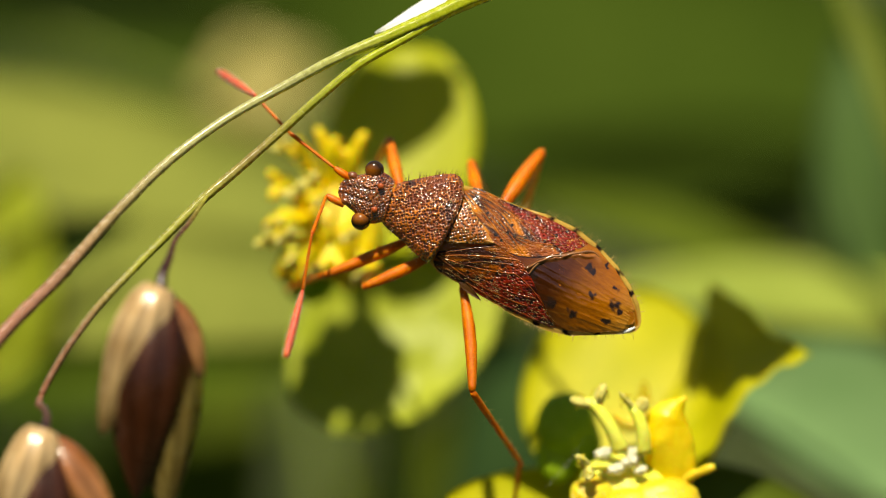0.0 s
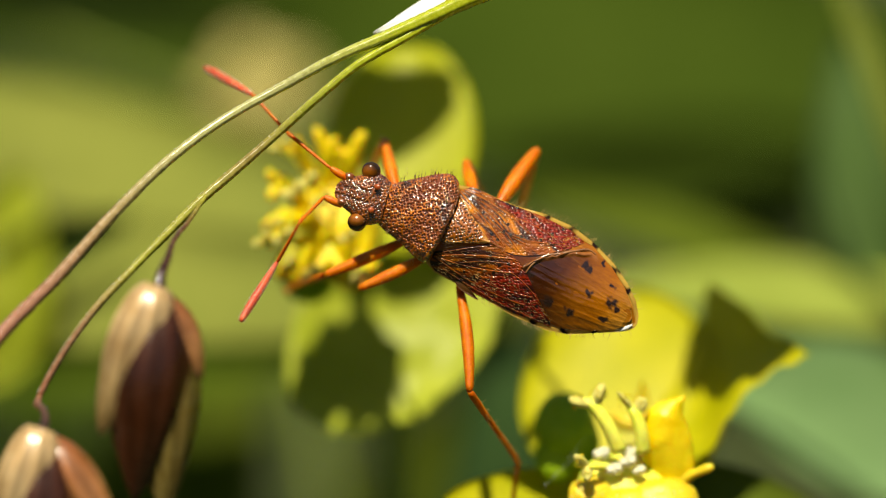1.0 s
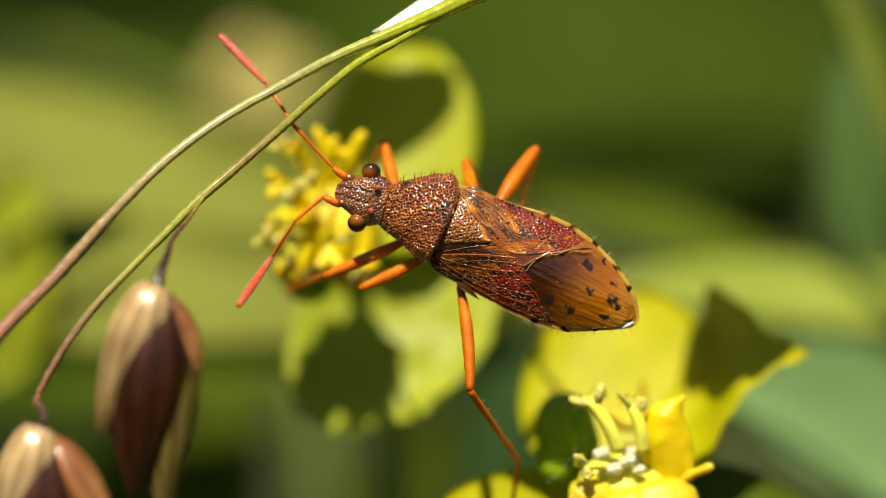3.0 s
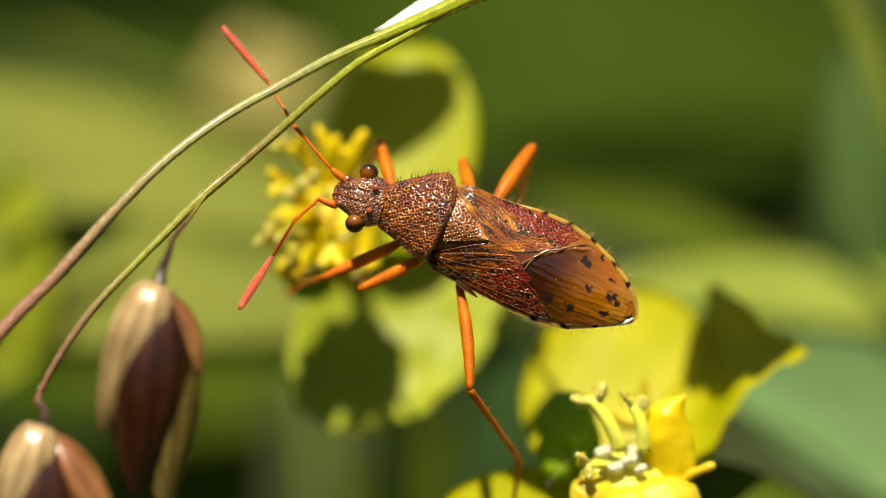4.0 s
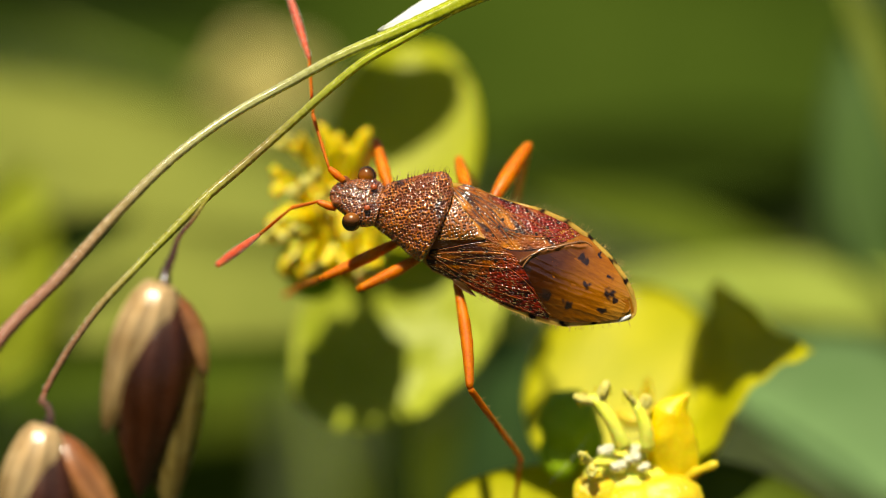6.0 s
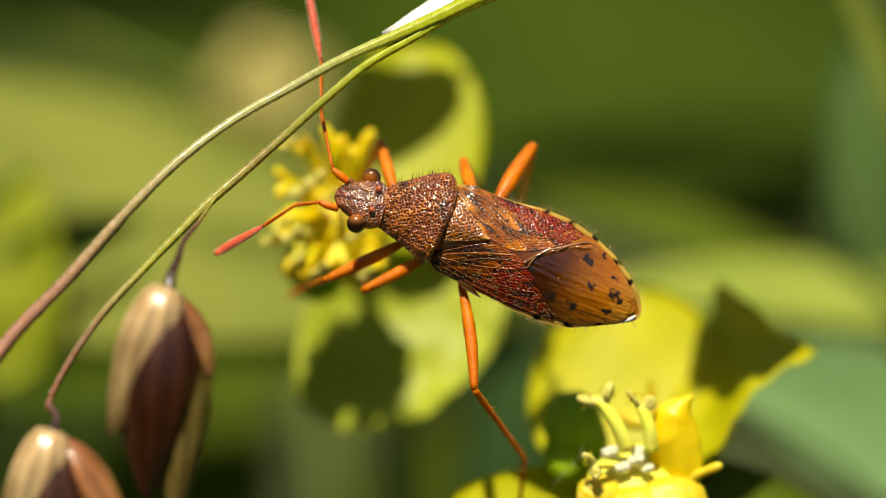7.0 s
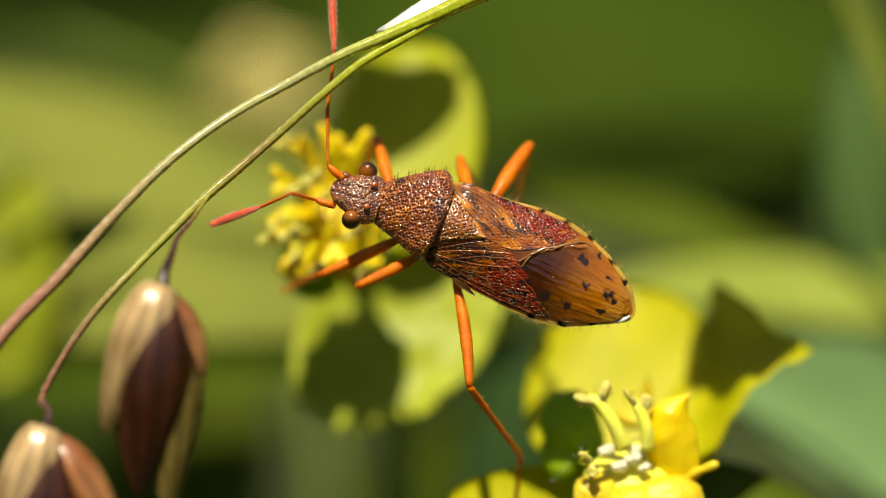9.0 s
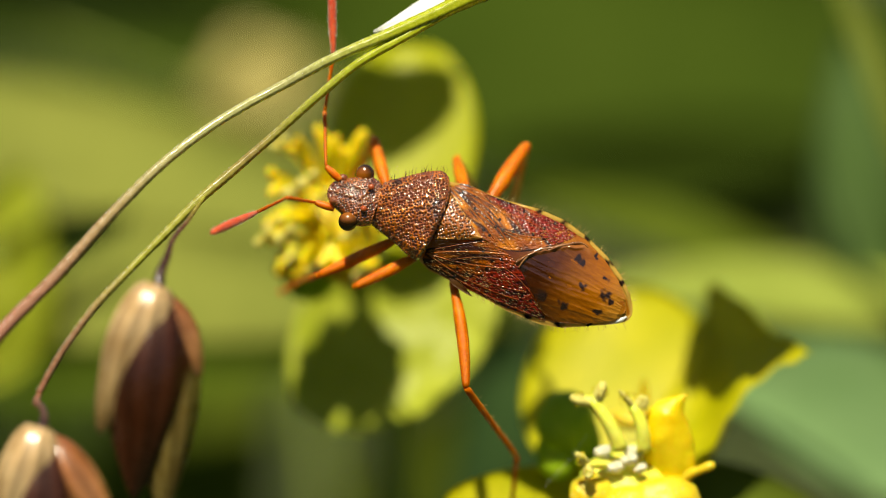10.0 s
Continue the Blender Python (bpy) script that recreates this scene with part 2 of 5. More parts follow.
def blade(base, tip, facing, half, cup=0.0, curl=0.0, arch=0.0, shape=(0.6, 0.8), nr=28, ns=20, wave=0.0, fold=0.0, rim=0.0, thick=0.05):
    """A leaf-like sheet with thickness. cup: sides rise towards facing; curl: tip rises; arch: bow along the length;
    fold: keel along the middle; rim: the margin rolls over towards facing."""
    base, tip, facing = (np.asarray(q, float) for q in (base, tip, facing))
    along = tip - base
    length = np.linalg.norm(along)
    along /= length
    facing = facing - along * (facing @ along)
    facing /= np.linalg.norm(facing)
    side = np.cross(along, facing)
    r = np.linspace(0, 1, nr)[:, None]
    s = np.linspace(-1, 1, ns)[None, :]
    width = half * np.sin(np.pi * np.clip(r, 0, 1) ** shape[0]) ** shape[1] + 0.04 * half * (1 - r)
    edge = np.maximum(np.abs(s), np.clip(r, 0, 1) ** 2 * 0.98)
    h = cup * s**2 * (width / half) + curl * r**3 + arch * np.sin(np.pi * r) + fold * np.abs(s) * (width / half)
    h = h + rim * np.clip((edge - 0.72) / 0.28, 0, 1) ** 2
    h = h + wave * np.sin(r * 9 + 2 * s) * np.abs(s) + 0.012 * length * np.sin(5 * r + 3 * s)
    inward = 1 - 0.10 * (rim != 0) * np.clip((edge - 0.9) / 0.1, 0, 1)
    x = length * r * (1 - 0.0 * s)
    pts = base + x[..., None] * along + (width * s * inward)[..., None] * side + h[..., None] * facing
    front = pts.reshape(-1, 3)
    back = (pts - thick * facing).reshape(-1, 3)
    n = nr * ns
    faces = [f[::-1] for f in grid_faces(nr, ns)]
    faces += grid_faces(nr, ns, base=n)
    ring = [i * ns for i in range(nr)] + [(nr - 1) * ns + j for j in range(1, ns)]
    ring += [i * ns + ns - 1 for i in range(nr - 2, -1, -1)] + [j for j in range(ns - 2, 0, -1)]
    for i, a in enumerate(ring):
        b = ring[(i + 1) % len(ring)]
        faces.append((a, b, b + n, a + n))
    return np.concatenate((front, back)), faces


def sheet(one, other, cup=0.4, nr=44, ns=30, thick=0.06, ruffle=0.03, seed=1.0):
    """A bract spanned between two margins that meet at its tip, hollowed by cup away from the lens, with a slight ruffle."""
    p, q = spline(one, nr), spline(other, nr)
    w = np.linspace(0, 1, ns)[None, :, None]
    r = np.linspace(0, 1, nr)[:, None]
    pts = p[:, None] * (1 - w) + q[:, None] * w
    k = np.linspace(-1, 1, ns)[None]
    span = np.linalg.norm(q - p, axis=1)[:, None]
    pts[..., 2] += cup * (1 - k**2) * np.minimum(1, span / span.max() * 1.3) - 0.10 * cup * np.exp(-(k / 0.05) ** 2) * (1 - r)
    wav = np.array([[noise.noise(Vector((a * 0.9, b * 0.9, seed))) + 0.4 * noise.noise(Vector((a * 2.6, b * 2.6, seed))) for a, b in zip(x, y)] for x, y in zip(pts[..., 0], pts[..., 1])])
    pts[..., 2] += 0.12 * wav * np.minimum(1, span)
    edge = np.abs(k) ** 6
    pts[..., 1] += ruffle * edge * np.sin(r * 31 + 4 * k)
    front = pts.reshape(-1, 3)
    back = front + np.array((0, -0.3, 0.95)) * thick
    n = nr * ns
    faces = grid_faces(nr, ns) + [f[::-1] for f in grid_faces(nr, ns, base=n)]
    ring = [i * ns for i in range(nr)] + [(nr - 1) * ns + j for j in range(1, ns)]
    ring += [i * ns + ns - 1 for i in range(nr - 2, -1, -1)] + [j for j in range(ns - 2, 0, -1)]
    faces += [(a, b, b + n, a + n) for a, b in zip(ring, ring[1:] + ring[:1])]
    return np.concatenate((front, back)), faces


# ---------------------------------------------------------------- ground
def build_ground():
    n = 60
    x = np.sign(np.linspace(-1, 1, n)) * np.abs(np.linspace(-1, 1, n)) ** 4 * 400
    gx, gy = np.meshgrid(x, x + 0.2)
    z = np.array([[0.006 * noise.noise(Vector((a * 18, b * 18, 0))) if max(abs(a), abs(b)) < 4 else 0.0 for a, b in zip(r, q)] for r, q in zip(gx, gy)])
    v = np.stack((gx, gy, z), -1).reshape(-1, 3)
    ground = part("ground", v, grid_faces(n, n), M["soil"], None, metres=True)
    tagged(ground, "dark mossy soil under low meadow grass", "ground", kind="structure")
    rng = np.random.default_rng(11)
    pieces = []
    for _ in range(2600):
        bx, by = rng.uniform(-0.22, 0.22), rng.uniform(0.05, 0.75)
        h, lean = rng.uniform(0.02, 0.055), rng.normal(0, 0.5, 2)
        w = rng.uniform(0.0010, 0.0024)
        a = rng.uniform(0, math.pi)
        sx, sy = w * math.cos(a), w * math.sin(a)
        vs = []
        for k, f in ((0, 1.0), (0.4, 0.9), (0.75, 0.6)):
            cx, cy, cz = bx + lean[0] * h * k * k, by + lean[1] * h * k * k, h * k - 0.004
            vs += [(cx - sx * f, cy - sy * f, cz), (cx + sx * f, cy + sy * f, cz)]
        vs.append((bx + lean[0] * h, by + lean[1] * h, h * 0.95))
        pieces.append((np.array(vs), [(0, 1, 3, 2), (2, 3, 5, 4), (4, 5, 6)]))
    v, f = joined(pieces)
    g = part("meadow_grass", v, f, M["sward"], None, metres=True)
    tagged(g, "short green meadow grass on the ground", "grass", kind="stuff")


build_ground()


def build_sky_block_grass():
    """The meadow goes on beside and behind the viewpoint, clear of the view and of the sun: unseen grass added to block
    sky reflections.
    """
    rng = np.random.default_rng(23)
    pieces = []
    while len(pieces) < 2200:
        bx, by = rng.uniform(-0.7, 0.7), rng.uniform(-0.75, 0.5)
        if (by > -0.10 and abs(bx) < 0.075 + 0.18 * max(0, by + 0.1)) or (by <= -0.10 and math.hypot(bx, by) < 0.17):
            continue
        h, lean = rng.uniform(0.16, 0.34), rng.normal(0, 0.13, 2)
        w, a = rng.uniform(0.002, 0.0045), rng.uniform(0, math.pi)
        sx, sy = w * math.cos(a), w * math.sin(a)
        vs = []
        for k, f in ((0, 0.8), (0.35, 1.0), (0.7, 0.7)):
            cx, cy, cz = bx + lean[0] * h * k * k, by + lean[1] * h * k * k, h * k - 0.004
            vs += [(cx - sx * f, cy - sy * f, cz), (cx + sx * f, cy + sy * f, cz)]
        vs.append((bx + lean[0] * h, by + lean[1] * h, h * 0.97))
        pieces.append((np.array(vs), [(0, 1, 3, 2), (2, 3, 5, 4), (4, 5, 6)]))
    v, f = joined(pieces)
    g = part("sky_block_grass", v, f, M["sward"], None, metres=True)
    tagged(g, "unseen tall green grass added all round to block sky light", "grass", kind="stuff")


build_sky_block_grass()


def down_to_ground(p, steps=10, lean=(0.0, 0.0)):
    """Path in u, v, d from p straight down to the ground, with a slight bow."""
    top = world(p)
    ts = np.linspace(0, 1, steps)
    path = np.stack((top[0] + lean[0] * MM * ts + 0.0006 * np.sin(ts * 5), top[1] + lean[1] * MM * ts + 0.001 * np.sin(ts * 4), top[2] * (1 - ts) - 0.002 * ts), -1)
    return (path - CENTRE) @ BASIS.T / MM


# ---------------------------------------------------------------- leaves behind
def leafy_plant(name, label, root_from, leaves, stem_r=0.55, stem_mat="plant_stem", lean=(0, 0), category="plant"):
    """A plant with a stem down to the ground and its leaves. leaves: base, tip, facing, half width, material, cup."""
    t = thing(name, root_from, label, category)
    path = down_to_ground(root_from, 12, lean)
    v, f = tube(spline(path, 24), np.linspace(stem_r * 0.8, stem_r * 1.3, 24), 10)
    part("stem", local(t, v), f, M[stem_mat], t)
    for base, tip, facing, half, mat, cup in leaves:
        v, f = blade(base, tip, facing, half, cup, arch=0.05 * np.linalg.norm(np.subtract(tip, base)), shape=(0.75, 0.75), thick=0.15)
        part("leaf", local(t, v), f, M[mat], t)
        link = np.linspace(np.asarray(root_from, float), np.asarray(base, float), 8)
        if np.linalg.norm(link[-1] - link[0]) > 0.5:
            v, f = tube(link, stem_r * 0.5, 8)
            part("leaf_stalk", local(t, v), f, M[stem_mat], t)
    return t


# broad pale leaf with a tan seed head beside it
leafy_plant("broad_leaf_plant", "pale lime-green broad leaves, sunlit, on a green stem", (-22.57, 7.14, 28.00), [
    ((-21.60, 4.90, 27.00), (3.97, -1.20, 26.00), (0.1, 0.5, -1), 2.25, "leaf_olive", 0.6),
    ((-18.67, -1.27, 20.00), (3.03, -2.22, 20.00), (0.0, 0.6, -1), 2.1, "leaf_olive", 0.5),
    ((-19.20, -3.88, 32.00), (-1.54, -3.66, 26.00), (0.0, 0.4, -1), 1.8, "leaf_mid", 0.5),
    # small dark leaf added as a patch of shade
    ((-13.20, -0.30, 17.00), (-9.30, 1.10, 18.00), (0.0, -0.5, -1), 0.8, "leaf_shade_dark", 0.3),
])
leafy_plant("lime_bract_plant", "bright yellow-green spurge bract seen soft in the distance", (-14.53, -3.43, 20.00), [
    ((-13.98, -4.02, 18.00), (-12.30, 2.51, 17.00), (0.2, 0.6, -1), 1.8, "bract_green", 0.5),
])
leafy_plant("dark_leaf_plant", "meadow leaves, the darkest with shade put in their colour", (-15.24, -13.87, 40.00), [
    ((-15.66, -11.76, 40.00), (-13.72, -3.29, 38.00), (0.0, -0.4, -1), 2.4, "leaf_shade_dark", 0.4),
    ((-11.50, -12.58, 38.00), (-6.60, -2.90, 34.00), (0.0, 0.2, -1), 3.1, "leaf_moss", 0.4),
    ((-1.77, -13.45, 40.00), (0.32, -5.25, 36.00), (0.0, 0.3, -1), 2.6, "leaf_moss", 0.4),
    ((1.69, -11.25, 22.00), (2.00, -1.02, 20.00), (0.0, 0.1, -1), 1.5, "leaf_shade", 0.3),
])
leafy_plant("blue_leaf_plant", "bluish-green waxy spurge leaves on a pale stem", (15.42, -4.36, 18.00), [
    ((15.09, -6.04, 18.00), (7.42, -3.48, 15.00), (-0.2, 0.4, -1), 2.3, "leaf_wax", 0.5),
    ((14.22, -1.20, 21.00), (12.06, 6.58, 19.00), (-0.2, 0.4, -1), 2.0, "leaf_teal", 0.9),
])
leafy_plant("side_stem_plant", "lime-green spurge side shoot running across behind the flowers", (18.66, -1.63, 26.00), [
    ((18.66, -2.19, 26.00), (2.45, -1.78, 24.00), (0.0, 0.8, -0.7), 1.2, "leaf_lime", 0.1),
    ((17.60, -1.85, 20.00), (3.45, -1.45, 20.00), (0.0, 0.8, -0.7), 1.4, "leaf_lime", 0.05),
    ((12.20, -1.20, 24.00), (1.69, 1.87, 23.00), (0.0, 0.7, -1), 0.9, "leaf_moss", 0.3),
])
leafy_plant("grass_blade_plant", "upright yellow-green grass blade catching the sun", (14.08, 0.35, 16.00), [
    ((14.25, 0.67, 16.00), (10.38, 9.66, 14.00), (-0.1, 0.5, -1), 0.36, "leaf_lime", 0.1),
])
leafy_plant("olive_leaf_plant", "large olive-green leaves far behind the flowers", (2.89, 0.52, 60.00), [
    ((-7.17, 9.62, 62.00), (26.90, 6.29, 56.00), (0.0, 0.5, -1), 6.5, "leaf_far", 0.5),
    ((15.50, 3.30, 42.00), (0.60, 3.30, 40.00), (0.0, -0.2, -1), 1.7, "leaf_far", 0.4),
    # two dark leaves facing down, put where the background is only shaded
    ((-21.50, 10.60, 50.00), (-6.00, 10.10, 48.00), (0.0, -0.5, -1), 1.7, "leaf_shade_dark", 0.4),
    ((14.60, 2.60, 40.00), (7.60, 0.60, 38.00), (0.0, -0.7, -1), 1.5, "leaf_shade_dark", 0.4),
    ((2.97, 12.84, 64.00), (-24.47, 10.47, 60.00), (0.0, 0.1, -1), 5.0, "leaf_far", 0.5),
])


def seed_head():
    c = np.array((-7.30, 6.24, 46.00))
    t = thing("dry_seed_head", c, "tan dry seed head standing among the leaves", "seed head")
    path = np.concatenate(([c], [(-5.86, -0.87, 46.00)], down_to_ground((-4.64, -7.97, 46.00), 10)))
    v, f = tube(spline(path, 30), 0.3, 8)
    part("stem", local(t, v), f, M["plant_stem"], t)
    for k in range(9):
        a = k * 2.4
        p = c + np.array((1.6 * math.cos(a) * (k / 9) ** 0.5, 1.3 * math.sin(a) * (k / 9) ** 0.5, 0.35 * math.sin(3 * a)))
        v, f = blob(p, (0.95, 0.3, 0), (-0.2, 1.0, 0), (0, 0, 0.6), 9, 0.25)
        part("seed", local(t, v), f, M["tan"], t)


seed_head()


# ---------------------------------------------------------------- spurge flower heads
def gland(t, centre, out, face, size, mat="gland"):
    """A crescent nectar gland with two blunt horns."""
    centre, out, face = (np.asarray(q, float) for q in (centre, out, face))
    out = out / np.linalg.norm(out)
    side = np.cross(out, face)
    side /= np.linalg.norm(side)
    th = np.linspace(-1.25, 1.25, 15)
    path = np.array([centre + size * (math.sin(a) * side * 0.95 + (0.55 - 0.55 * math.cos(a)) * out * 1.3) for a in th])
    path -= out * 0.2 * size
    r = size * 0.36 * np.cos(th * 0.95) ** 0.7 + 0.05 * size
    v, f = tube(path, r, 10, 0.02, 0.8)
    g = part("gland", local(t, v), f, M[mat], t)
    return g


def horned_gland(t, centre, heart, one, other, r):
    """A fleshy nectar gland: a neck from the heart of the flower that parts into two tapering horns."""
    centre, heart, one, other = (np.asarray(q, float) for q in (centre, heart, one, other))
    neck = centre * 0.6 + heart * 0.4
    pieces = [blob(centre, (r * 1.5, 0, 0), (0, r * 1.4, 0), (0, 0, r), 10, 0.2)]
    pieces.append(tube(spline([neck, (neck + centre) / 2, centre], 8), np.linspace(r * 1.1, r * 1.2, 8), 10, 0.02))
    for tip in (one, other):
        bend = (centre + tip) / 2 + 0.25 * (centre - (one + other) / 2) * -0.6
        n = 12
        pieces.append(tube(spline([centre, bend, tip], n), r * np.interp(np.linspace(0, 1, n), [0, 0.55, 0.9, 1], [1.25, 1.0, 0.72, 0.35]), 10, 0.02))
    v, f = joined(pieces)
    return part("gland", local(t, v), f, M["gland_gold"], t)


def stamen(t, foot, top, spread, r=0.075, size=0.17):
    """A stalk with a pair of mealy anther lobes."""
    foot, top, spread = (np.asarray(q, float) for q in (foot, top, spread))
    bow = np.array((0.06, 0.02, -0.1))
    path = spline([foot, (foot + top) / 2 + bow, top], 10)
    v, f = tube(path, np.linspace(r * 1.3, r, 10), 10)
    s = part("stamen", local(t, v), f, M["stamen"], t)
    axis = (top - foot) / np.linalg.norm(top - foot)
    for sign in (-1, 1):
        c = top + sign * spread * 0.5 + axis * 0.05
        w = spread / np.linalg.norm(spread)
        q = np.cross(axis, w)
        long = axis * 0.8 + sign * w * 0.6
        long /= np.linalg.norm(long)
        v, f = tube(spline([top - axis * 0.12, top + sign * spread * 0.2, c], 6), np.linspace(r, r * 0.6, 6), 8)
        part("branch", local(t, v), f, M["stamen"], s)
        v, f = blob(c, w * size * 0.78, q * size * 0.8, long * size * 1.2, 12, 0.14)
        part("anther", local(t, v), f, M["anther"], s)
        grains = []
        rng = np.random.default_rng(int(abs(c[0]) * 1000) + sign + 2)
        for _ in range(44):
            d = rng.normal(0, 1, 3)
            d /= np.linalg.norm(d)
            g = rng.uniform(0.010, 0.024)
            d = d + 0.5 * long / np.linalg.norm(d + 0.5 * long)
            grains.append(blob(c + d / np.linalg.norm(d) * size * 0.9, (g, 0, 0), (0, g, 0), (0, 0, g), 4))
        v, f = joined(grains)
        part("pollen", local(t, v), f, M["gland"], s, kind="stuff")


def bract(t, mat, *args, **kw):
    v, f = blade(*args, **kw)
    return part("bract", local(t, v), f, M[mat], t)


def flower_behind():
    c = np.array((-2.69, 0.60, 6.50))
    t = thing("spurge_flower", c, "yellow-green spurge flower head with two cupped bracts under the bug", "flower", "spurge flowers")
    root = np.array((-2.01, 0.17, 8.50))
    v, f = tube(spline(np.concatenate(([c + (0.3, -0.2, 0.6)], [root], down_to_ground(root, 9)[1:])), 30), np.linspace(0.35, 0.6, 30), 12)
    part("stem", local(t, v), f, M["plant_stem"], t)
    bract(t, "bract_gold", (-1.17, 0.01, 7.30), (-0.91, 5.62, 9.20), (0.0, 0.7, -0.7), 2.15, cup=0.35, curl=0.0, shape=(1.1, 0.42), rim=-0.25, nr=40, ns=32)
    v, f = sheet([(-1.41, 0.01, 8.2), (-2.75, -0.43, 8.0), (-3.7, -1.47, 7.7), (-4.02, -2.79, 7.3), (-3.81, -4.1, 6.9), (-2.7, -4.69, 6.8), (-1.97, -4.78, 6.8)],
                 [(-0.96, 0.16, 8.4), (0.99, -0.13, 8.3), (1.81, -0.88, 8.0), (1.58, -1.99, 7.7), (0.83, -3.02, 7.4), (-0.06, -3.94, 7.1), (-1.97, -4.78, 6.8)],
                 0.55, ruffle=0.04, seed=2.0)
    part("bract", local(t, v), f, M["bract_green"], t)
    v, f = blob((-2.62, 0.70, 4.90), (1.08, 0.1, 0), (-0.1, 1.45, 0.2), (0, 0.1, 0.8), 18, 0.35)
    part("involucre", local(t, v), f, M["gland_gold"], t)
    for q, one, other, s in (
        ((-2.85, 2.29, 4.2), (-3.14, 3.10, 3.9), (-2.60, 2.85, 4.0), 0.17),
        ((-2.30, 2.12, 4.2), (-1.92, 2.98, 3.8), (-2.56, 2.53, 3.9), 0.19),
        ((-3.96, 1.69, 4.2), (-4.32, 2.02, 3.8), (-4.29, 1.31, 3.8), 0.16),
        ((-3.96, 0.79, 4.2), (-4.43, 0.61, 3.8), (-4.32, 0.13, 3.8), 0.22),
        ((-3.68, -0.20, 4.2), (-4.18, -0.58, 3.9), (-3.52, -0.72, 3.8), 0.30),
        ((-2.77, 0.01, 4.0), (-3.21, -0.58, 3.6), (-2.42, -0.46, 3.6), 0.17),
        ((-1.97, -0.30, 4.2), (-1.99, -0.72, 3.7), (-1.58, -0.34, 3.8), 0.15),
        ((-3.46, 2.50, 4.2), (-4.02, 2.53, 3.9), (-3.59, 2.84, 3.8), 0.12),
    ):
        horned_gland(t, q, (-2.77, 0.8, 5.0), one, other, s)
    for q, s in (
        ((-3.84, 0.38, 3.20), 0.18),
        ((-3.31, 1.72, 3.30), 0.19),
        ((-3.63, 1.49, 3.30), 0.20),
        ((-4.13, 0.65, 3.40), 0.15),
        ((-4.40, 0.29, 3.30), 0.14),
        ((-4.00, 2.62, 3.60), 0.15),
        ((-2.02, -0.63, 3.30), 0.18),
        ((-3.19, -0.52, 3.20), 0.17),
        ((-2.93, 1.30, 3.20), 0.14),
        ((-2.30, 0.40, 3.30), 0.15),
    ):
        top = np.array(q)
        foot = top * 0.55 + c * 0.45 + np.array((0.2, 0, 0.5))
        stamen(t, foot, top, (0.18, 0.12, 0), 0.06, s)
    v, f = blob((-3.40, -0.80, 5.60), (0.66, 0.0, 0), (0, 0.52, 0), (0, 0, 0.45), 14, 0.1)
    part("ovary", local(t, v), f, M["ovary"], t)


flower_behind()


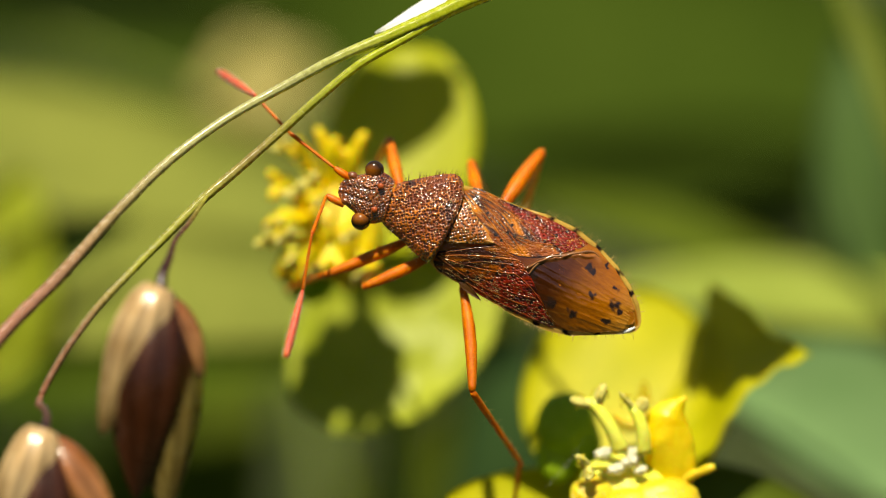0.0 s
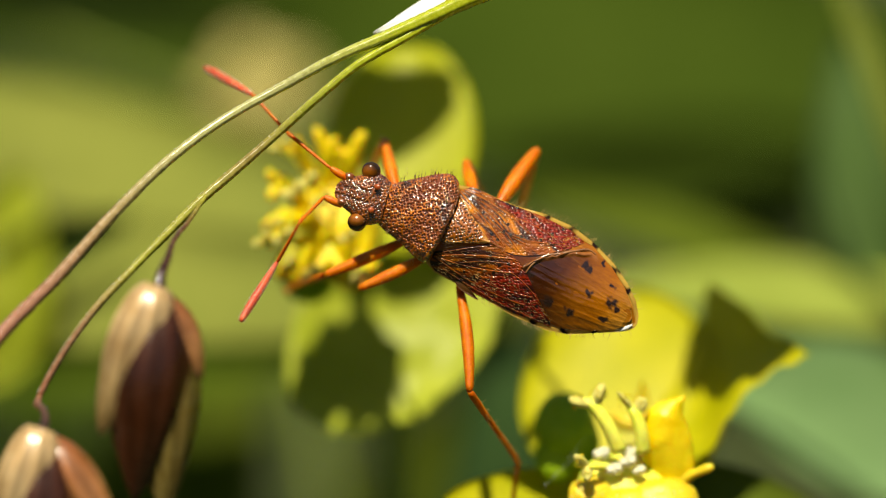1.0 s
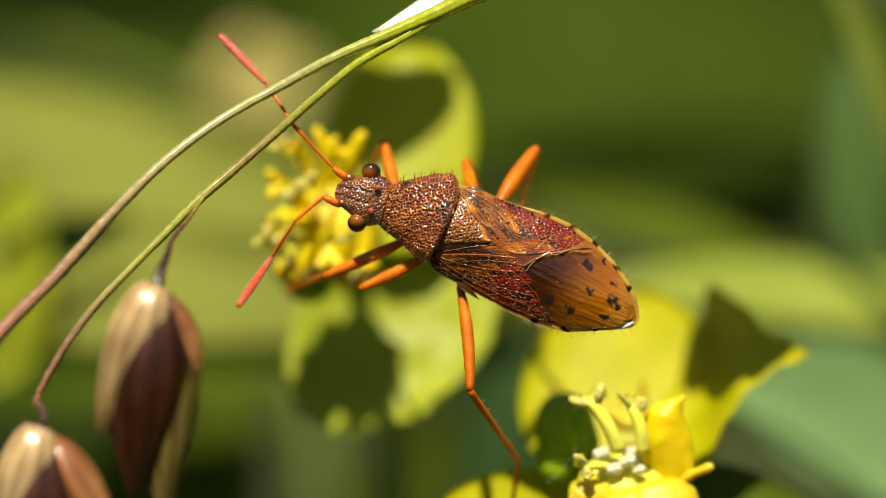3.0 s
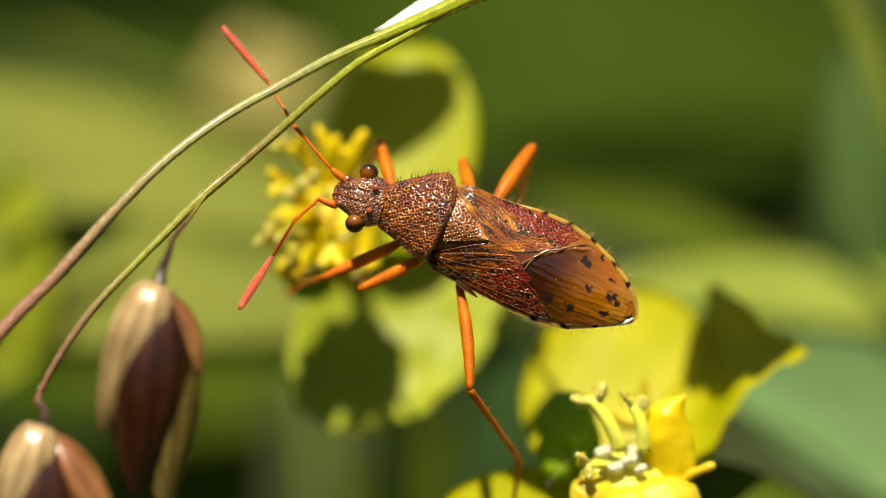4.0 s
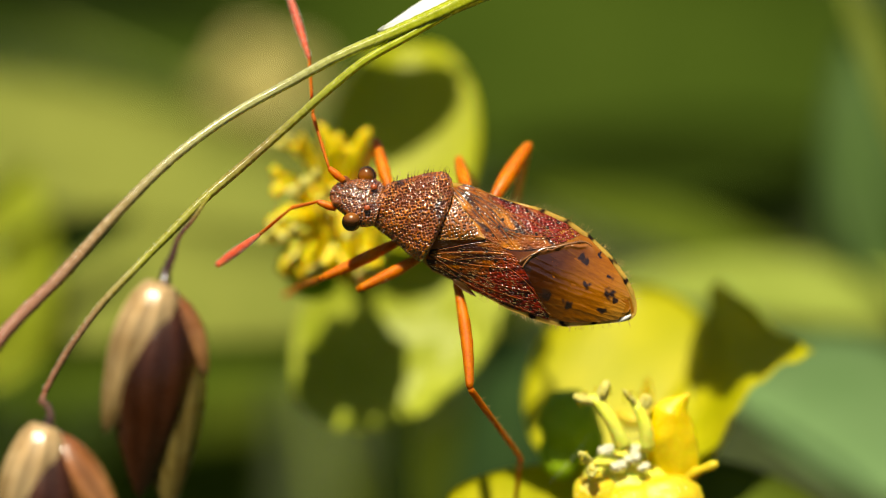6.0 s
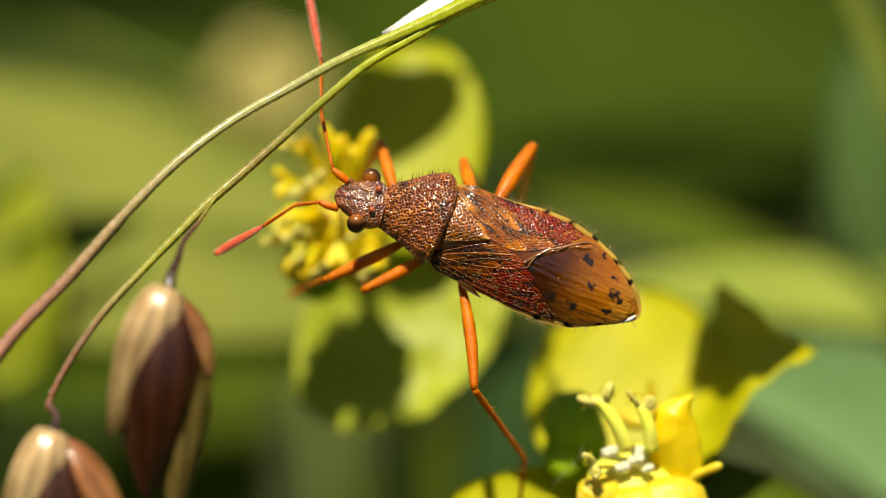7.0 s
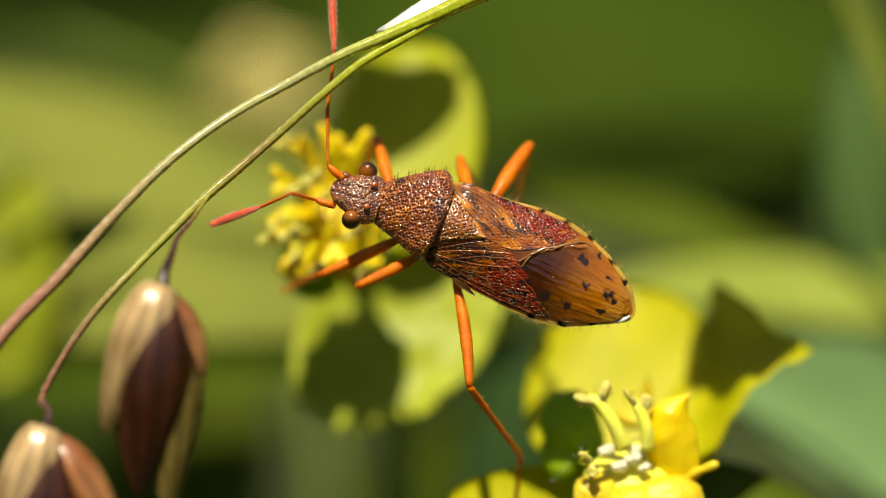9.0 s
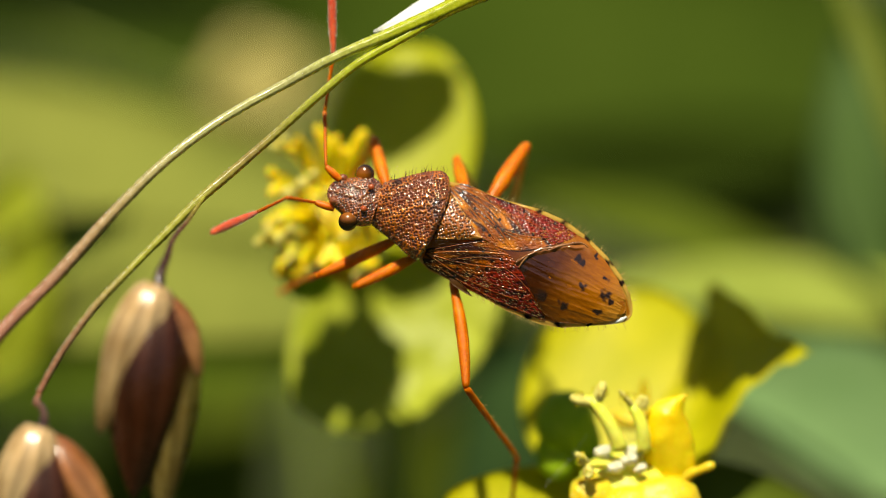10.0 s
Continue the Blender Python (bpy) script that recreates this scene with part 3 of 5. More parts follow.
def flower_front():
    c = np.array((4.57, -5.17, 3.20))
    t = thing("spurge_flower", c, "yellow spurge flower head with stamens, horned glands and a green ovary", "flower", "spurge flowers")
    root = np.array((4.74, -5.95, 6.00))
    v, f = tube(spline(np.concatenate(([c], [root], down_to_ground(root, 9)[1:])), 30), np.linspace(0.4, 0.6, 30), 12)
    part("stem", local(t, v), f, M["plant_stem"], t)
    bract(t, "bract", (4.64, -6.25, 4.40), (4.81, -0.85, 7.60), (-0.1, 0.7, -0.8), 2.9, cup=0.5, curl=-0.3, shape=(0.8, 0.5), rim=0.1, nr=40, ns=32)
    v, f = sheet([(5.63, -5.67, 3.4), (6.69, -4.89, 3.2), (7.24, -3.98, 3.3), (7.96, -3.22, 3.5), (8.70, -2.81, 3.8), (9.27, -2.61, 4.2)],
                 [(4.94, -4.7, 4.6), (6.08, -3.16, 5.5), (6.73, -1.74, 6.3), (7.02, -0.87, 6.8), (7.72, -1.27, 6.4), (8.34, -2.01, 5.4), (9.27, -2.61, 4.2)],
                 0.75, ruffle=0.06, seed=5.0)
    part("bract", local(t, v), f, M["bract"], t)
    bract(t, "bract", (4.45, -6.46, 3.60), (-0.06, -6.43, 2.40), (0.0, 0.6, -0.8), 1.25, cup=0.2, curl=0.1, shape=(0.7, 0.5), rim=0.1, nr=34, ns=28)
    # this bract takes a dark leaf green, its shade put into the colour
    bract(t, "leaf_moss", (5.37, -5.84, 4.60), (10.07, -7.07, 5.60), (0.1, 0.5, -1), 0.9, cup=0.2, shape=(0.8, 0.6))
    v, f = blob((4.66, -5.62, 1.80), (1.25, 0, 0.1), (0, 0.85, 0.3), (0, 0.2, 0.8), 18, 0.12)
    part("involucre", local(t, v), f, M["stamen"], t)
    # green three-lobed ovary on its bent stalk
    lobes = [blob((3.06, -4.30, 3.0), (0.74, 0, 0), (0, 0.80, 0.1), (0, 0.1, 0.66), 16, 0.05),
             blob((2.88, -5.05, 3.1), (0.55, 0, 0), (0, 0.66, 0.1), (0, 0.1, 0.6), 14, 0.05),
             blob((3.42, -4.70, 2.9), (0.50, 0, 0), (0, 0.66, 0.1), (0, 0.1, 0.5), 14, 0.05)]
    v, f = joined(lobes)
    part("ovary", local(t, v), f, M["ovary"], t)
    # tall folded gland lobe and the fleshy glands along the rim
    v, f = sheet([(5.27, -5.91, 1.7), (4.9, -5.12, 1.5), (4.83, -4.42, 1.3), (5.01, -3.83, 1.2), (5.46, -3.57, 1.2), (5.91, -3.49, 1.2)],
                 [(5.9, -5.96, 1.6), (6.12, -5.31, 1.4), (6.09, -4.75, 1.2), (5.99, -4.28, 1.2), (5.83, -3.83, 1.2), (5.91, -3.49, 1.2)],
                 -0.28, nr=30, ns=18, thick=0.16, ruffle=0.015, seed=7.0)
    part("gland", local(t, v), f, M["gland_gold"], t)
    v, f = tube(spline([(5.72, -5.55, 1.50), (6.10, -5.36, 1.20), (6.35, -5.25, 1.05), (6.56, -5.16, 1.00)], 12), [0.24, 0.22, 0.19, 0.16, 0.14, 0.12, 0.11, 0.11, 0.115, 0.125, 0.12, 0.07], 10)
    part("horn", local(t, v), f, M["gland"], t)
    for c, x, y in (((3.72, -5.92, 1.2), (0.62, -0.14, 0.1), (0.12, 0.50, 0.1)), ((5.36, -5.98, 1.0), (0.82, 0.02, 0), (0.0, 0.52, 0.1)), ((4.52, -6.15, 0.9), (0.66, 0.0, 0), (0.0, 0.48, 0.1))):
        v, f = blob(c, x, y, (0, 0.1, 0.42), 22, 0.12)
        g = part("gland", local(t, v), f, M["gland"], t)
        rng = np.random.default_rng(int(c[0] * 100))
        specks = [blob(q, (r, 0, 0), (0, r, 0), (0, 0, r), 4) for q, r in zip(v[rng.choice(len(v), 60)], rng.uniform(0.010, 0.026, 60)) if q[2] < c[2] and q[1] > c[1]]
        v, f = joined(specks)
        part("pollen", local(t, v), f, M["fluff"], t, kind="stuff")
    gland(t, (4.72, -4.20, 3.40), (0.0, 1, -0.2), (0, 0.4, -1), 0.5)
    v, f = blade((5.01, -4.21, 3.60), (5.03, -3.19, 3.40), (0.1, 0.3, -1), 0.16, cup=0.05, shape=(0.7, 0.7), thick=0.06)
    part("horn", local(t, v), f, M["gland"], t)
    stamen(t, (4.30, -4.80, 1.10), (3.60, -3.58, 0.90), (0.42, 0.18, -0.05), 0.15, 0.24)
    stamen(t, (4.87, -4.82, 1.10), (4.61, -3.73, 0.90), (0.28, -0.14, 0.08), 0.14, 0.24)
    stamen(t, (4.11, -5.20, 1.40), (3.46, -5.15, 0.60), (0.15, -0.26, 0), 0.09, 0.19)
    for q, s in (
        ((3.86, -4.85, 1.00), 0.2),
        ((4.18, -5.23, 1.00), 0.21),
        ((4.50, -5.04, 1.00), 0.2),
        ((4.55, -4.84, 1.20), 0.17),
        ((4.77, -5.26, 1.00), 0.16),
        ((5.00, -4.36, 1.40), 0.12),
    ):
        v, f = blob(q, (s * 1.0, s * 0.3, 0), (-s * 0.2, s * 0.65, 0), (0, 0, s * 0.7), 10, 0.5)
        part("pollen_sac", local(t, v), f, M["fluff"], t)
    v, f = tube(spline([(2.48, -5.75, 1.70), (3.00, -5.19, 1.60), (3.51, -4.49, 1.70)], 12), 0.002, 5)
    part("silk_thread", local(t, v), f, M["thread"], t)
    return t


flower_front()


# ---------------------------------------------------------------- melic grass
def glume(t, base, tip, radius, a0, a1, mat_tint, swell=(0.82, 0.72), n=40, m=64, name="glume", lift=0.0, slant=0.0, span=1.0):
    """A boat-shaped husk: a slice of a pointed spindle from angle a0 to a1 (0 faces the lens, positive to the right)."""
    base, tip = np.asarray(base, float), np.asarray(tip, float)
    axis = tip - base
    length = np.linalg.norm(axis)
    axis /= length
    front = np.array((0, 0, -1.0))
    front -= axis * (front @ axis)
    front /= np.linalg.norm(front)
    right = np.array((1.0, 0, 0)) - axis * axis[0]
    right -= front * (right @ front)
    right /= np.linalg.norm(right)
    r = np.linspace(0, 1, n)[:, None]
    s = np.linspace(-1, 1, m)[None, :]
    ang = np.radians((a0 + a1) / 2 + (a1 - a0) / 2 * s * np.sin(np.pi * np.clip(r * 0.93 + 0.07, 0, 1)) ** 0.35 + slant * r)
    rad = radius * np.sin(np.pi * np.clip(r * span * 0.97 + 0.03, 0, 1) ** swell[0]) ** swell[1] * (1 + 0.016 * np.cos(s * 19 + np.sin(r * 5))) + lift * r
    length = length * span
    pts = base + (r * length)[..., None] * axis + (rad * np.sin(ang))[..., None] * right + (rad * np.cos(ang))[..., None] * front
    inner = base + (r * length)[..., None] * axis + ((rad - 0.05) * np.sin(ang))[..., None] * right + ((rad - 0.05) * np.cos(ang))[..., None] * front
    v = np.concatenate((pts.reshape(-1, 3), inner.reshape(-1, 3)))
    k = n * m
    f = grid_faces(n, m) + [q[::-1] for q in grid_faces(n, m, base=k)]
    ring = [i * m for i in range(n)] + [(n - 1) * m + j for j in range(1, m)] + [i * m + m - 1 for i in range(n - 2, -1, -1)] + list(range(m - 2, 0, -1))
    f += [(a, b, b + k, a + k) for a, b in zip(ring, ring[1:] + ring[:1])]
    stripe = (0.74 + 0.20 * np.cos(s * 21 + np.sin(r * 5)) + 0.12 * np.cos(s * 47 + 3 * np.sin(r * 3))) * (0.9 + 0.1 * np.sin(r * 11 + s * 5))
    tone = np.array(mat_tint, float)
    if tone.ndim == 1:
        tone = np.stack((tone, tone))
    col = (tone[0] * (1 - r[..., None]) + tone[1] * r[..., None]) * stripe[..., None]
    return part(name, local(t, v), f, M["straw"], t, tint=np.concatenate((col.reshape(-1, 3),) * 2))


def spikelet(t, base, size=1.0, lean=0.0, rust_out=1.0):
    """A drooping melic spikelet: pale outer glume, wine-brown lemma below it, a rusty glume at the side and a thin greenish one behind.
    lean: turn in the plane (degrees); rust_out: how far the rusty glume stands off."""
    # straw colour with the bright top and the shaded lower end painted in
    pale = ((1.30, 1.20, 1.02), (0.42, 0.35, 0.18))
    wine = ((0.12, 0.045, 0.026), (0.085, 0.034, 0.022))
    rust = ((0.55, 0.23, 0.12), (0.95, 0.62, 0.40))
    # greenish, darkened in the tint for the shade behind the others
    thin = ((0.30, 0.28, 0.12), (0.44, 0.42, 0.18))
    base = np.asarray(base, float)
    w = radians(lean)

    def at(u, v, d):
        return base + size * np.array((u * math.cos(w) - v * math.sin(w), u * math.sin(w) + v * math.cos(w), d))

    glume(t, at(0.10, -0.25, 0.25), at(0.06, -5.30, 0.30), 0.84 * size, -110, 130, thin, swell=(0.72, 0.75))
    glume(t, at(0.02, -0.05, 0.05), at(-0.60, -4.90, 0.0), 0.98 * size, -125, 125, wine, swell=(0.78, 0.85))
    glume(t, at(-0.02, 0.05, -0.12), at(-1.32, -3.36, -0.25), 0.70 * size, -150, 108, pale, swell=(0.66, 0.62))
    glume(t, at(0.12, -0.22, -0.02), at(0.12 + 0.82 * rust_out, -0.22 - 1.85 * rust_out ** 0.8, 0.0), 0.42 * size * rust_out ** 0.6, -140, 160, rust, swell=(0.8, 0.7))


def stalk(t, points, radii, tones, name="stalk", n=90, sides=14, fuzz=0):
    """A finely ribbed stalk; tones: colours from one end to the other."""
    path = spline(points, n)
    r = np.interp(np.linspace(0, 1, n), np.linspace(0, 1, len(radii)), radii)
    v, f = tube(path, r, sides, 0.03)
    ribs = 1 + 0.10 * np.cos(np.arange(sides) * 2 * math.pi / 3)
    ring = v[: n * sides].reshape(n, sides, 3)
    ring[:] = path[:, None] + (ring - path[:, None]) * ribs[None, :, None]
    k = np.linspace(0, 1, n)
    tone = np.stack([np.interp(k, np.linspace(0, 1, len(tones)), [c[i] for c in tones]) for i in range(3)], -1)
    rib = 1 - 0.2 * (np.arange(sides) % 3 == 0)
    col = (tone[:, None] * rib[None, :, None]).reshape(-1, 3)
    ob = part(name, local(t, v), f, M["culm"], t, tint=np.concatenate((col, tone[:1], tone[-1:])))
    if fuzz:
        rng = np.random.default_rng(fuzz)
        i = rng.integers(1, n - 1, fuzz)
        way = rng.normal(0, 1, (fuzz, 3))
        # crowds the pale hairs sunward, so the fuzz builds in a highlight along the edge
        way += np.array((-0.5, 1.1, -0.5))
        way /= np.linalg.norm(way, axis=1)[:, None]
        hv, hf = hairs(path[i] + way * r[i][:, None] * 0.85 + (path[i - 1] - path[i]) * rng.random((fuzz, 1)), way, 0.045, 0.006, seed=fuzz)
        part("fuzz", local(t, hv), hf, M["frost"], t, kind="stuff")
    return ob


LIME, OLIVE, WINE, GREY = (0.46, 0.50, 0.02), (0.37, 0.36, 0.03), (0.32, 0.13, 0.07), (0.50, 0.48, 0.18)


def melic_grass():
    t = thing("melic_grass", (0.21, 5.67, -1.20), "nodding melic grass with purple-brown drooping spikelets", "grass")
    stalk(t, [(-10.88, -2.95, -2.60), (-10.17, -1.93, -2.20), (-8.93, -0.63, -1.90), (-7.67, 0.82, -1.52), (-6.40, 2.12, -1.09), (-5.11, 3.11, -0.66), (-3.79, 3.88, -0.30),
              (-2.45, 4.59, -0.30), (-1.12, 5.16, -0.20), (-0.18, 5.57, -0.20), (0.75, 6.00, -0.20), (1.36, 6.22, -0.20)],
          [0.155, 0.145, 0.128, 0.110, 0.100, 0.100, 0.115, 0.155, 0.21], [(0.42, 0.17, 0.11), (0.42, 0.20, 0.12), (0.42, 0.30, 0.12), GREY, GREY, LIME, LIME], n=220, sides=18, fuzz=3800)
    stalk(t, [(-9.28, -3.27, -1.90), (-8.93, -2.60, -1.80), (-8.42, -1.82, -1.70), (-7.90, -1.14, -1.57), (-7.24, -0.43, -1.30), (-6.43, 0.42, -1.00), (-5.65, 1.22, -0.75), (-4.88, 1.90, -0.50), (-3.83, 2.83, -0.30),
              (-3.01, 3.56, -0.30), (-1.95, 4.43, -0.25), (-0.85, 5.06, -0.20), (0.08, 5.60, -0.20)],
          [0.07, 0.07, 0.078, 0.082, 0.10, 0.108, 0.095, 0.092, 0.096, 0.10, 0.10], [WINE, (0.34, 0.19, 0.09), OLIVE, (0.37, 0.35, 0.05), (0.30, 0.22, 0.05), (0.38, 0.39, 0.04), LIME, LIME], n=220, sides=18, fuzz=1300)
    # crook above the lower spikelet and the pedicel of the other
    stalk(t, [(-9.28, -3.30, -1.90), (-9.30, -3.46, -2.20), (-9.10, -3.62, -2.60), (-9.02, -3.84, -2.90), (-9.08, -4.06, -3.20)], [0.07, 0.09, 0.08, 0.1, 0.15], [WINE, (0.12, 0.06, 0.04), (0.035, 0.014, 0.014)], "pedicel", 30)
    stalk(t, [(-5.49, 1.38, -0.72), (-5.88, 0.72, -1.30), (-6.17, 0.26, -2.10), (-6.26, -0.18, -2.75), (-6.37, -0.52, -3.05), (-6.40, -0.90, -3.20)],
          [0.04, 0.052, 0.056, 0.066, 0.10, 0.16], [OLIVE, (0.16, 0.07, 0.03), (0.07, 0.022, 0.014), (0.03, 0.011, 0.009)], "pedicel", 40)
    spikelet(t, (-6.38, -0.82, -3.20), 0.99)
    spikelet(t, (-9.00, -4.01, -3.20), 0.99, 4, 1.7)
    # culm out of sight: it arches up to the side and down to its root, carrying more spikelets
    stalk(t, [(1.30, 6.19, -0.20), (1.42, 6.75, -0.30), (1.10, 7.30, -0.40), (0.60, 7.60, -0.40), (0.30, 11.00, -1.00), (1.20, 16.00, -2.00), (4.50, 19.50, -3.50), (8.00, 22.00, -6.00), (13.00, 19.00, -8.00), (16.00, 8.00, -7.00), (15.74, -3.22, -5.00)],
          [0.15, 0.16, 0.19, 0.24, 0.28, 0.3], [LIME, LIME, (0.3, 0.34, 0.06)], "stalk", 120)
    foot = np.array((15.74, -3.10, -5.00))
    stalk(t, down_to_ground(foot, 12), [0.3, 0.4], [(0.3, 0.34, 0.06), (0.26, 0.3, 0.06)], "culm", 40)
    # pale husk catching the sun at the fork
    v, f = blade((-1.61, 5.19, 0.15), (0.89, 6.46, 0.15), (-0.1, 0.7, -0.8), 0.26, cup=0.03, curl=0.0, shape=(1.3, 0.8), thick=0.04)
    part("husk", local(t, v), f, M["papery"], t, "white papery husk")
    # unseen spikelet and pedicel, added to cast the dark patch on the upper bract
    spikelet(t, (-1.40, 18.62, -2.00), 1.25, -58)
    stalk(t, [(1.20, 16.00, -2.00), (0.80, 18.40, -1.90), (-0.40, 19.50, -1.90), (-1.40, 18.62, -2.00)], [0.08, 0.07, 0.06, 0.09], [OLIVE, WINE], "pedicel", 24)
    # another unseen one, enlarged and hung to shade the right-hand bract
    spikelet(t, (6.55, 15.35, -4.80), 1.45, -1)
    stalk(t, [(4.50, 19.50, -3.50), (5.80, 17.60, -4.00), (6.45, 16.40, -4.70), (6.55, 15.35, -4.80)], [0.08, 0.07, 0.06, 0.1], [OLIVE, WINE], "pedicel", 24)
    return t


grass = melic_grass()


# ---------------------------------------------------------------- the bug
# Its own axes: a along the body from head to tail, b to its right side, c up from its back (mm).
LEAN = -23.5  # turn of the body's axis in the plane


def bug_pose(du=0.0, dv=0.0, turn=0.0):
    """Pose of the bug moved by du, dv (mm) and turned in the plane (degrees) about PIVOT."""
    w = radians(LEAN + turn)
    e1, e2 = np.array((math.cos(w), math.sin(w), 0)), np.array((-math.sin(w), math.cos(w), 0))
    w0 = radians(LEAN)
    f1, f2 = np.array((math.cos(w0), math.sin(w0), 0)), np.array((-math.sin(w0), math.cos(w0), 0))
    off = np.array(BUG_AT) - np.array(PIVOT)
    origin = np.array(PIVOT) + (off @ f1) * e1 + (off @ f2) * e2 + np.array((du, dv, 0))
    x, y, z = turned(e1), turned(e2), -AWAY
    m = Matrix([[x[i], y[i], z[i]] for i in range(3)]).to_4x4()
    return Matrix.Translation(Vector(world(origin))) @ m


BUG_AT = (0.82, 0.15, 0.00)
PIVOT = (1.68, -0.03, 0.00)

TOP_A = [-1.3, -1.15, -0.68, -0.07, 0.35, 1.03, 1.75, 2.38, 3.0, 3.49, 3.86, 4.03, 4.09, 4.12]
TOP_B = [0.9, 1.04, 1.16, 1.16, 1.19, 1.31, 1.32, 1.18, 0.95, 0.67, 0.36, 0.14, 0.02, -0.10]
LOW_A = [-1.3, -1.0, -0.74, -0.17, 0.58, 1.34, 2.21, 2.74, 3.45, 3.8, 4.0, 4.09, 4.12]
LOW_B = [-0.74, -0.96, -1.07, -1.09, -1.13, -1.20, -1.17, -1.04, -0.66, -0.47, -0.34, -0.24, -0.13]
BACK_A = [-1.2, -1, 0, 1, 2, 3, 3.6, 4.1]
BACK_C = [0.60, 0.64, 0.66, 0.64, 0.59, 0.48, 0.36, 0.16]


def back(a, b):
    """Height of the folded wings over the body's plane."""
    dome = np.interp(a, BACK_A, BACK_C) * (1 - 0.76 * np.clip(np.abs((b - 0.04) / 1.25), 0, 1.06) ** 2.0)
    over = np.clip(np.interp(a, TOP_A, TOP_B) - b, 0.0005, 3)
    below = np.clip(b - np.interp(a, LOW_A, LOW_B), 0.0005, 3)
    eave = 0.10 + 0.75 * over * below / (over + below)
    return -np.log(np.exp(-7 * dome) + np.exp(-7 * eave)) / 7


def hash2(i, j, k=0.0):
    x = np.sin(i * 127.1 + j * 311.7 + k * 74.7) * 43758.5453
    return x - np.floor(x)


def pits(a, b, step):
    """Distance to the nearest puncture of an uneven field of punctures of uneven size, in steps."""
    x, y = (a * 0.82 + b * 0.57) / step, (b * 0.82 - a * 0.57) / step
    near = np.full(np.shape(x), 9.0)
    for di in (-1, 0, 1):
        for dj in (-1, 0, 1):
            i, j = np.floor(x) + di, np.floor(y) + dj
            cx, cy = i + 0.16 + 0.68 * hash2(i, j), j + 0.16 + 0.68 * hash2(i, j, 1.0)
            near = np.minimum(near, np.hypot(x - cx, y - cy) * (0.8 + 0.7 * hash2(i, j, 2.0)))
    return near


def soft_noise(a, b, scale, seed=0.0):
    f = lambda p, q: noise.noise(Vector((p * scale, q * scale, seed)))
    return np.vectorize(f)(a, b)


def vein_dist(a, b, p, q, bow):
    """Distance to a gently bowed line from p to q."""
    p, q = np.asarray(p, float), np.asarray(q, float)
    side = np.array((-(q - p)[1], (q - p)[0])) * bow
    knots = [p + (q - p) * k + side * 4 * k * (1 - k) for k in np.linspace(0, 1, 9)]
    best = np.full(np.shape(a), 9.0)
    for u, w in zip(knots, knots[1:]):
        d = w - u
        t = np.clip(((a - u[0]) * d[0] + (b - u[1]) * d[1]) / (d @ d), 0, 1)
        best = np.minimum(best, np.hypot(a - u[0] - t * d[0], b - u[1] - t * d[1]))
    return best


def mix(c0, c1, k):
    k = np.clip(k, 0, 1)[..., None]
    return np.asarray(c0, float) * (1 - k) + np.asarray(c1, float) * k


def field(a0, a1, na, nb, low, high, bunch=1.0):
    """Points a, b, s over the stretch between two edge lines."""
    k = np.linspace(0, 1, na)
    k = np.sin(k * math.pi / 2) ** 1.15 if bunch > 1 else k
    a = a0 + (a1 - a0) * k
    lo, hi = low(a), high(a)
    s = np.sin(np.linspace(-1, 1, nb) * math.pi / 2 * 0.92) / math.sin(math.pi / 2 * 0.92)
    b = (lo + hi)[:, None] / 2 + (hi - lo)[:, None] / 2 * s[None]
    return np.repeat(a[:, None], nb, 1), b, np.repeat(s[None], na, 0)


def plate(name, parent, a, b, c, under, mat, tint, label=""):
    """A closed shell: the upper surface c and a lower one, joined round the rim."""
    na, nb = a.shape
    up = np.stack((a, b, c), -1).reshape(-1, 3)
    lo = np.stack((a, b, under), -1).reshape(-1, 3)
    n = na * nb
    f = [q[::-1] for q in grid_faces(na, nb)] + grid_faces(na, nb, base=n)
    ring = [i * nb for i in range(na)] + [(na - 1) * nb + j for j in range(1, nb)] + [i * nb + nb - 1 for i in range(na - 2, -1, -1)] + list(range(nb - 2, 0, -1))
    f += [(p, q, q + n, p + n) for p, q in zip(ring, ring[1:] + ring[:1])]
    tint = tint.reshape(-1, 3)
    return part(name, np.concatenate((up, lo)), f, mat, parent, label, np.concatenate((tint, tint)))


def lines(xs, ys):
    return lambda a: np.interp(a, xs, ys)


TOP_EDGE, LOW_EDGE = lines(TOP_A, TOP_B), lines(LOW_A, LOW_B)
# dark spots of the abdomen's margin and of the wing film
SPOTS = [(3.35, 0.07, 0.17), (3.48, -0.02, 0.09), (2.52, -0.52, 0.13), (3.31, -0.36, 0.09), (2.74, 0.05, 0.09), (2.42, 0.62, 0.12),
         (1.95, -0.54, 0.15), (1.30, -0.16, 0.12), (3.22, 0.44, 0.09), (2.55, 0.55, 0.07), (2.78, 0.84, 0.06)]
MARGIN_SPOTS = [(2.62, -1.01, 0.11), (3.24, -0.70, 0.10), (1.12, 1.23, 0.11), (1.75, 1.27, 0.12), (2.45, 1.14, 0.12), (3.12, 0.82, 0.11),
                (1.88, -1.13, 0.10), (3.57, 0.50, 0.08), (3.86, -0.10, 0.08)]


def spotted(a, b, tint, spots, colour=(0.030, 0.014, 0.012)):
    for x, y, r in spots:
        d = np.hypot((a - x) * 0.85, b - y) + 0.09 * soft_noise(a, b, 11.0, x)
        tint = mix(tint, colour, 1 - np.clip((d - r * 0.45) / (r * 0.55), 0, 1))
    return tint


bug = new("plant_bug")
bug.empty_display_size = 0.002
bug.matrix_world = bug_pose()
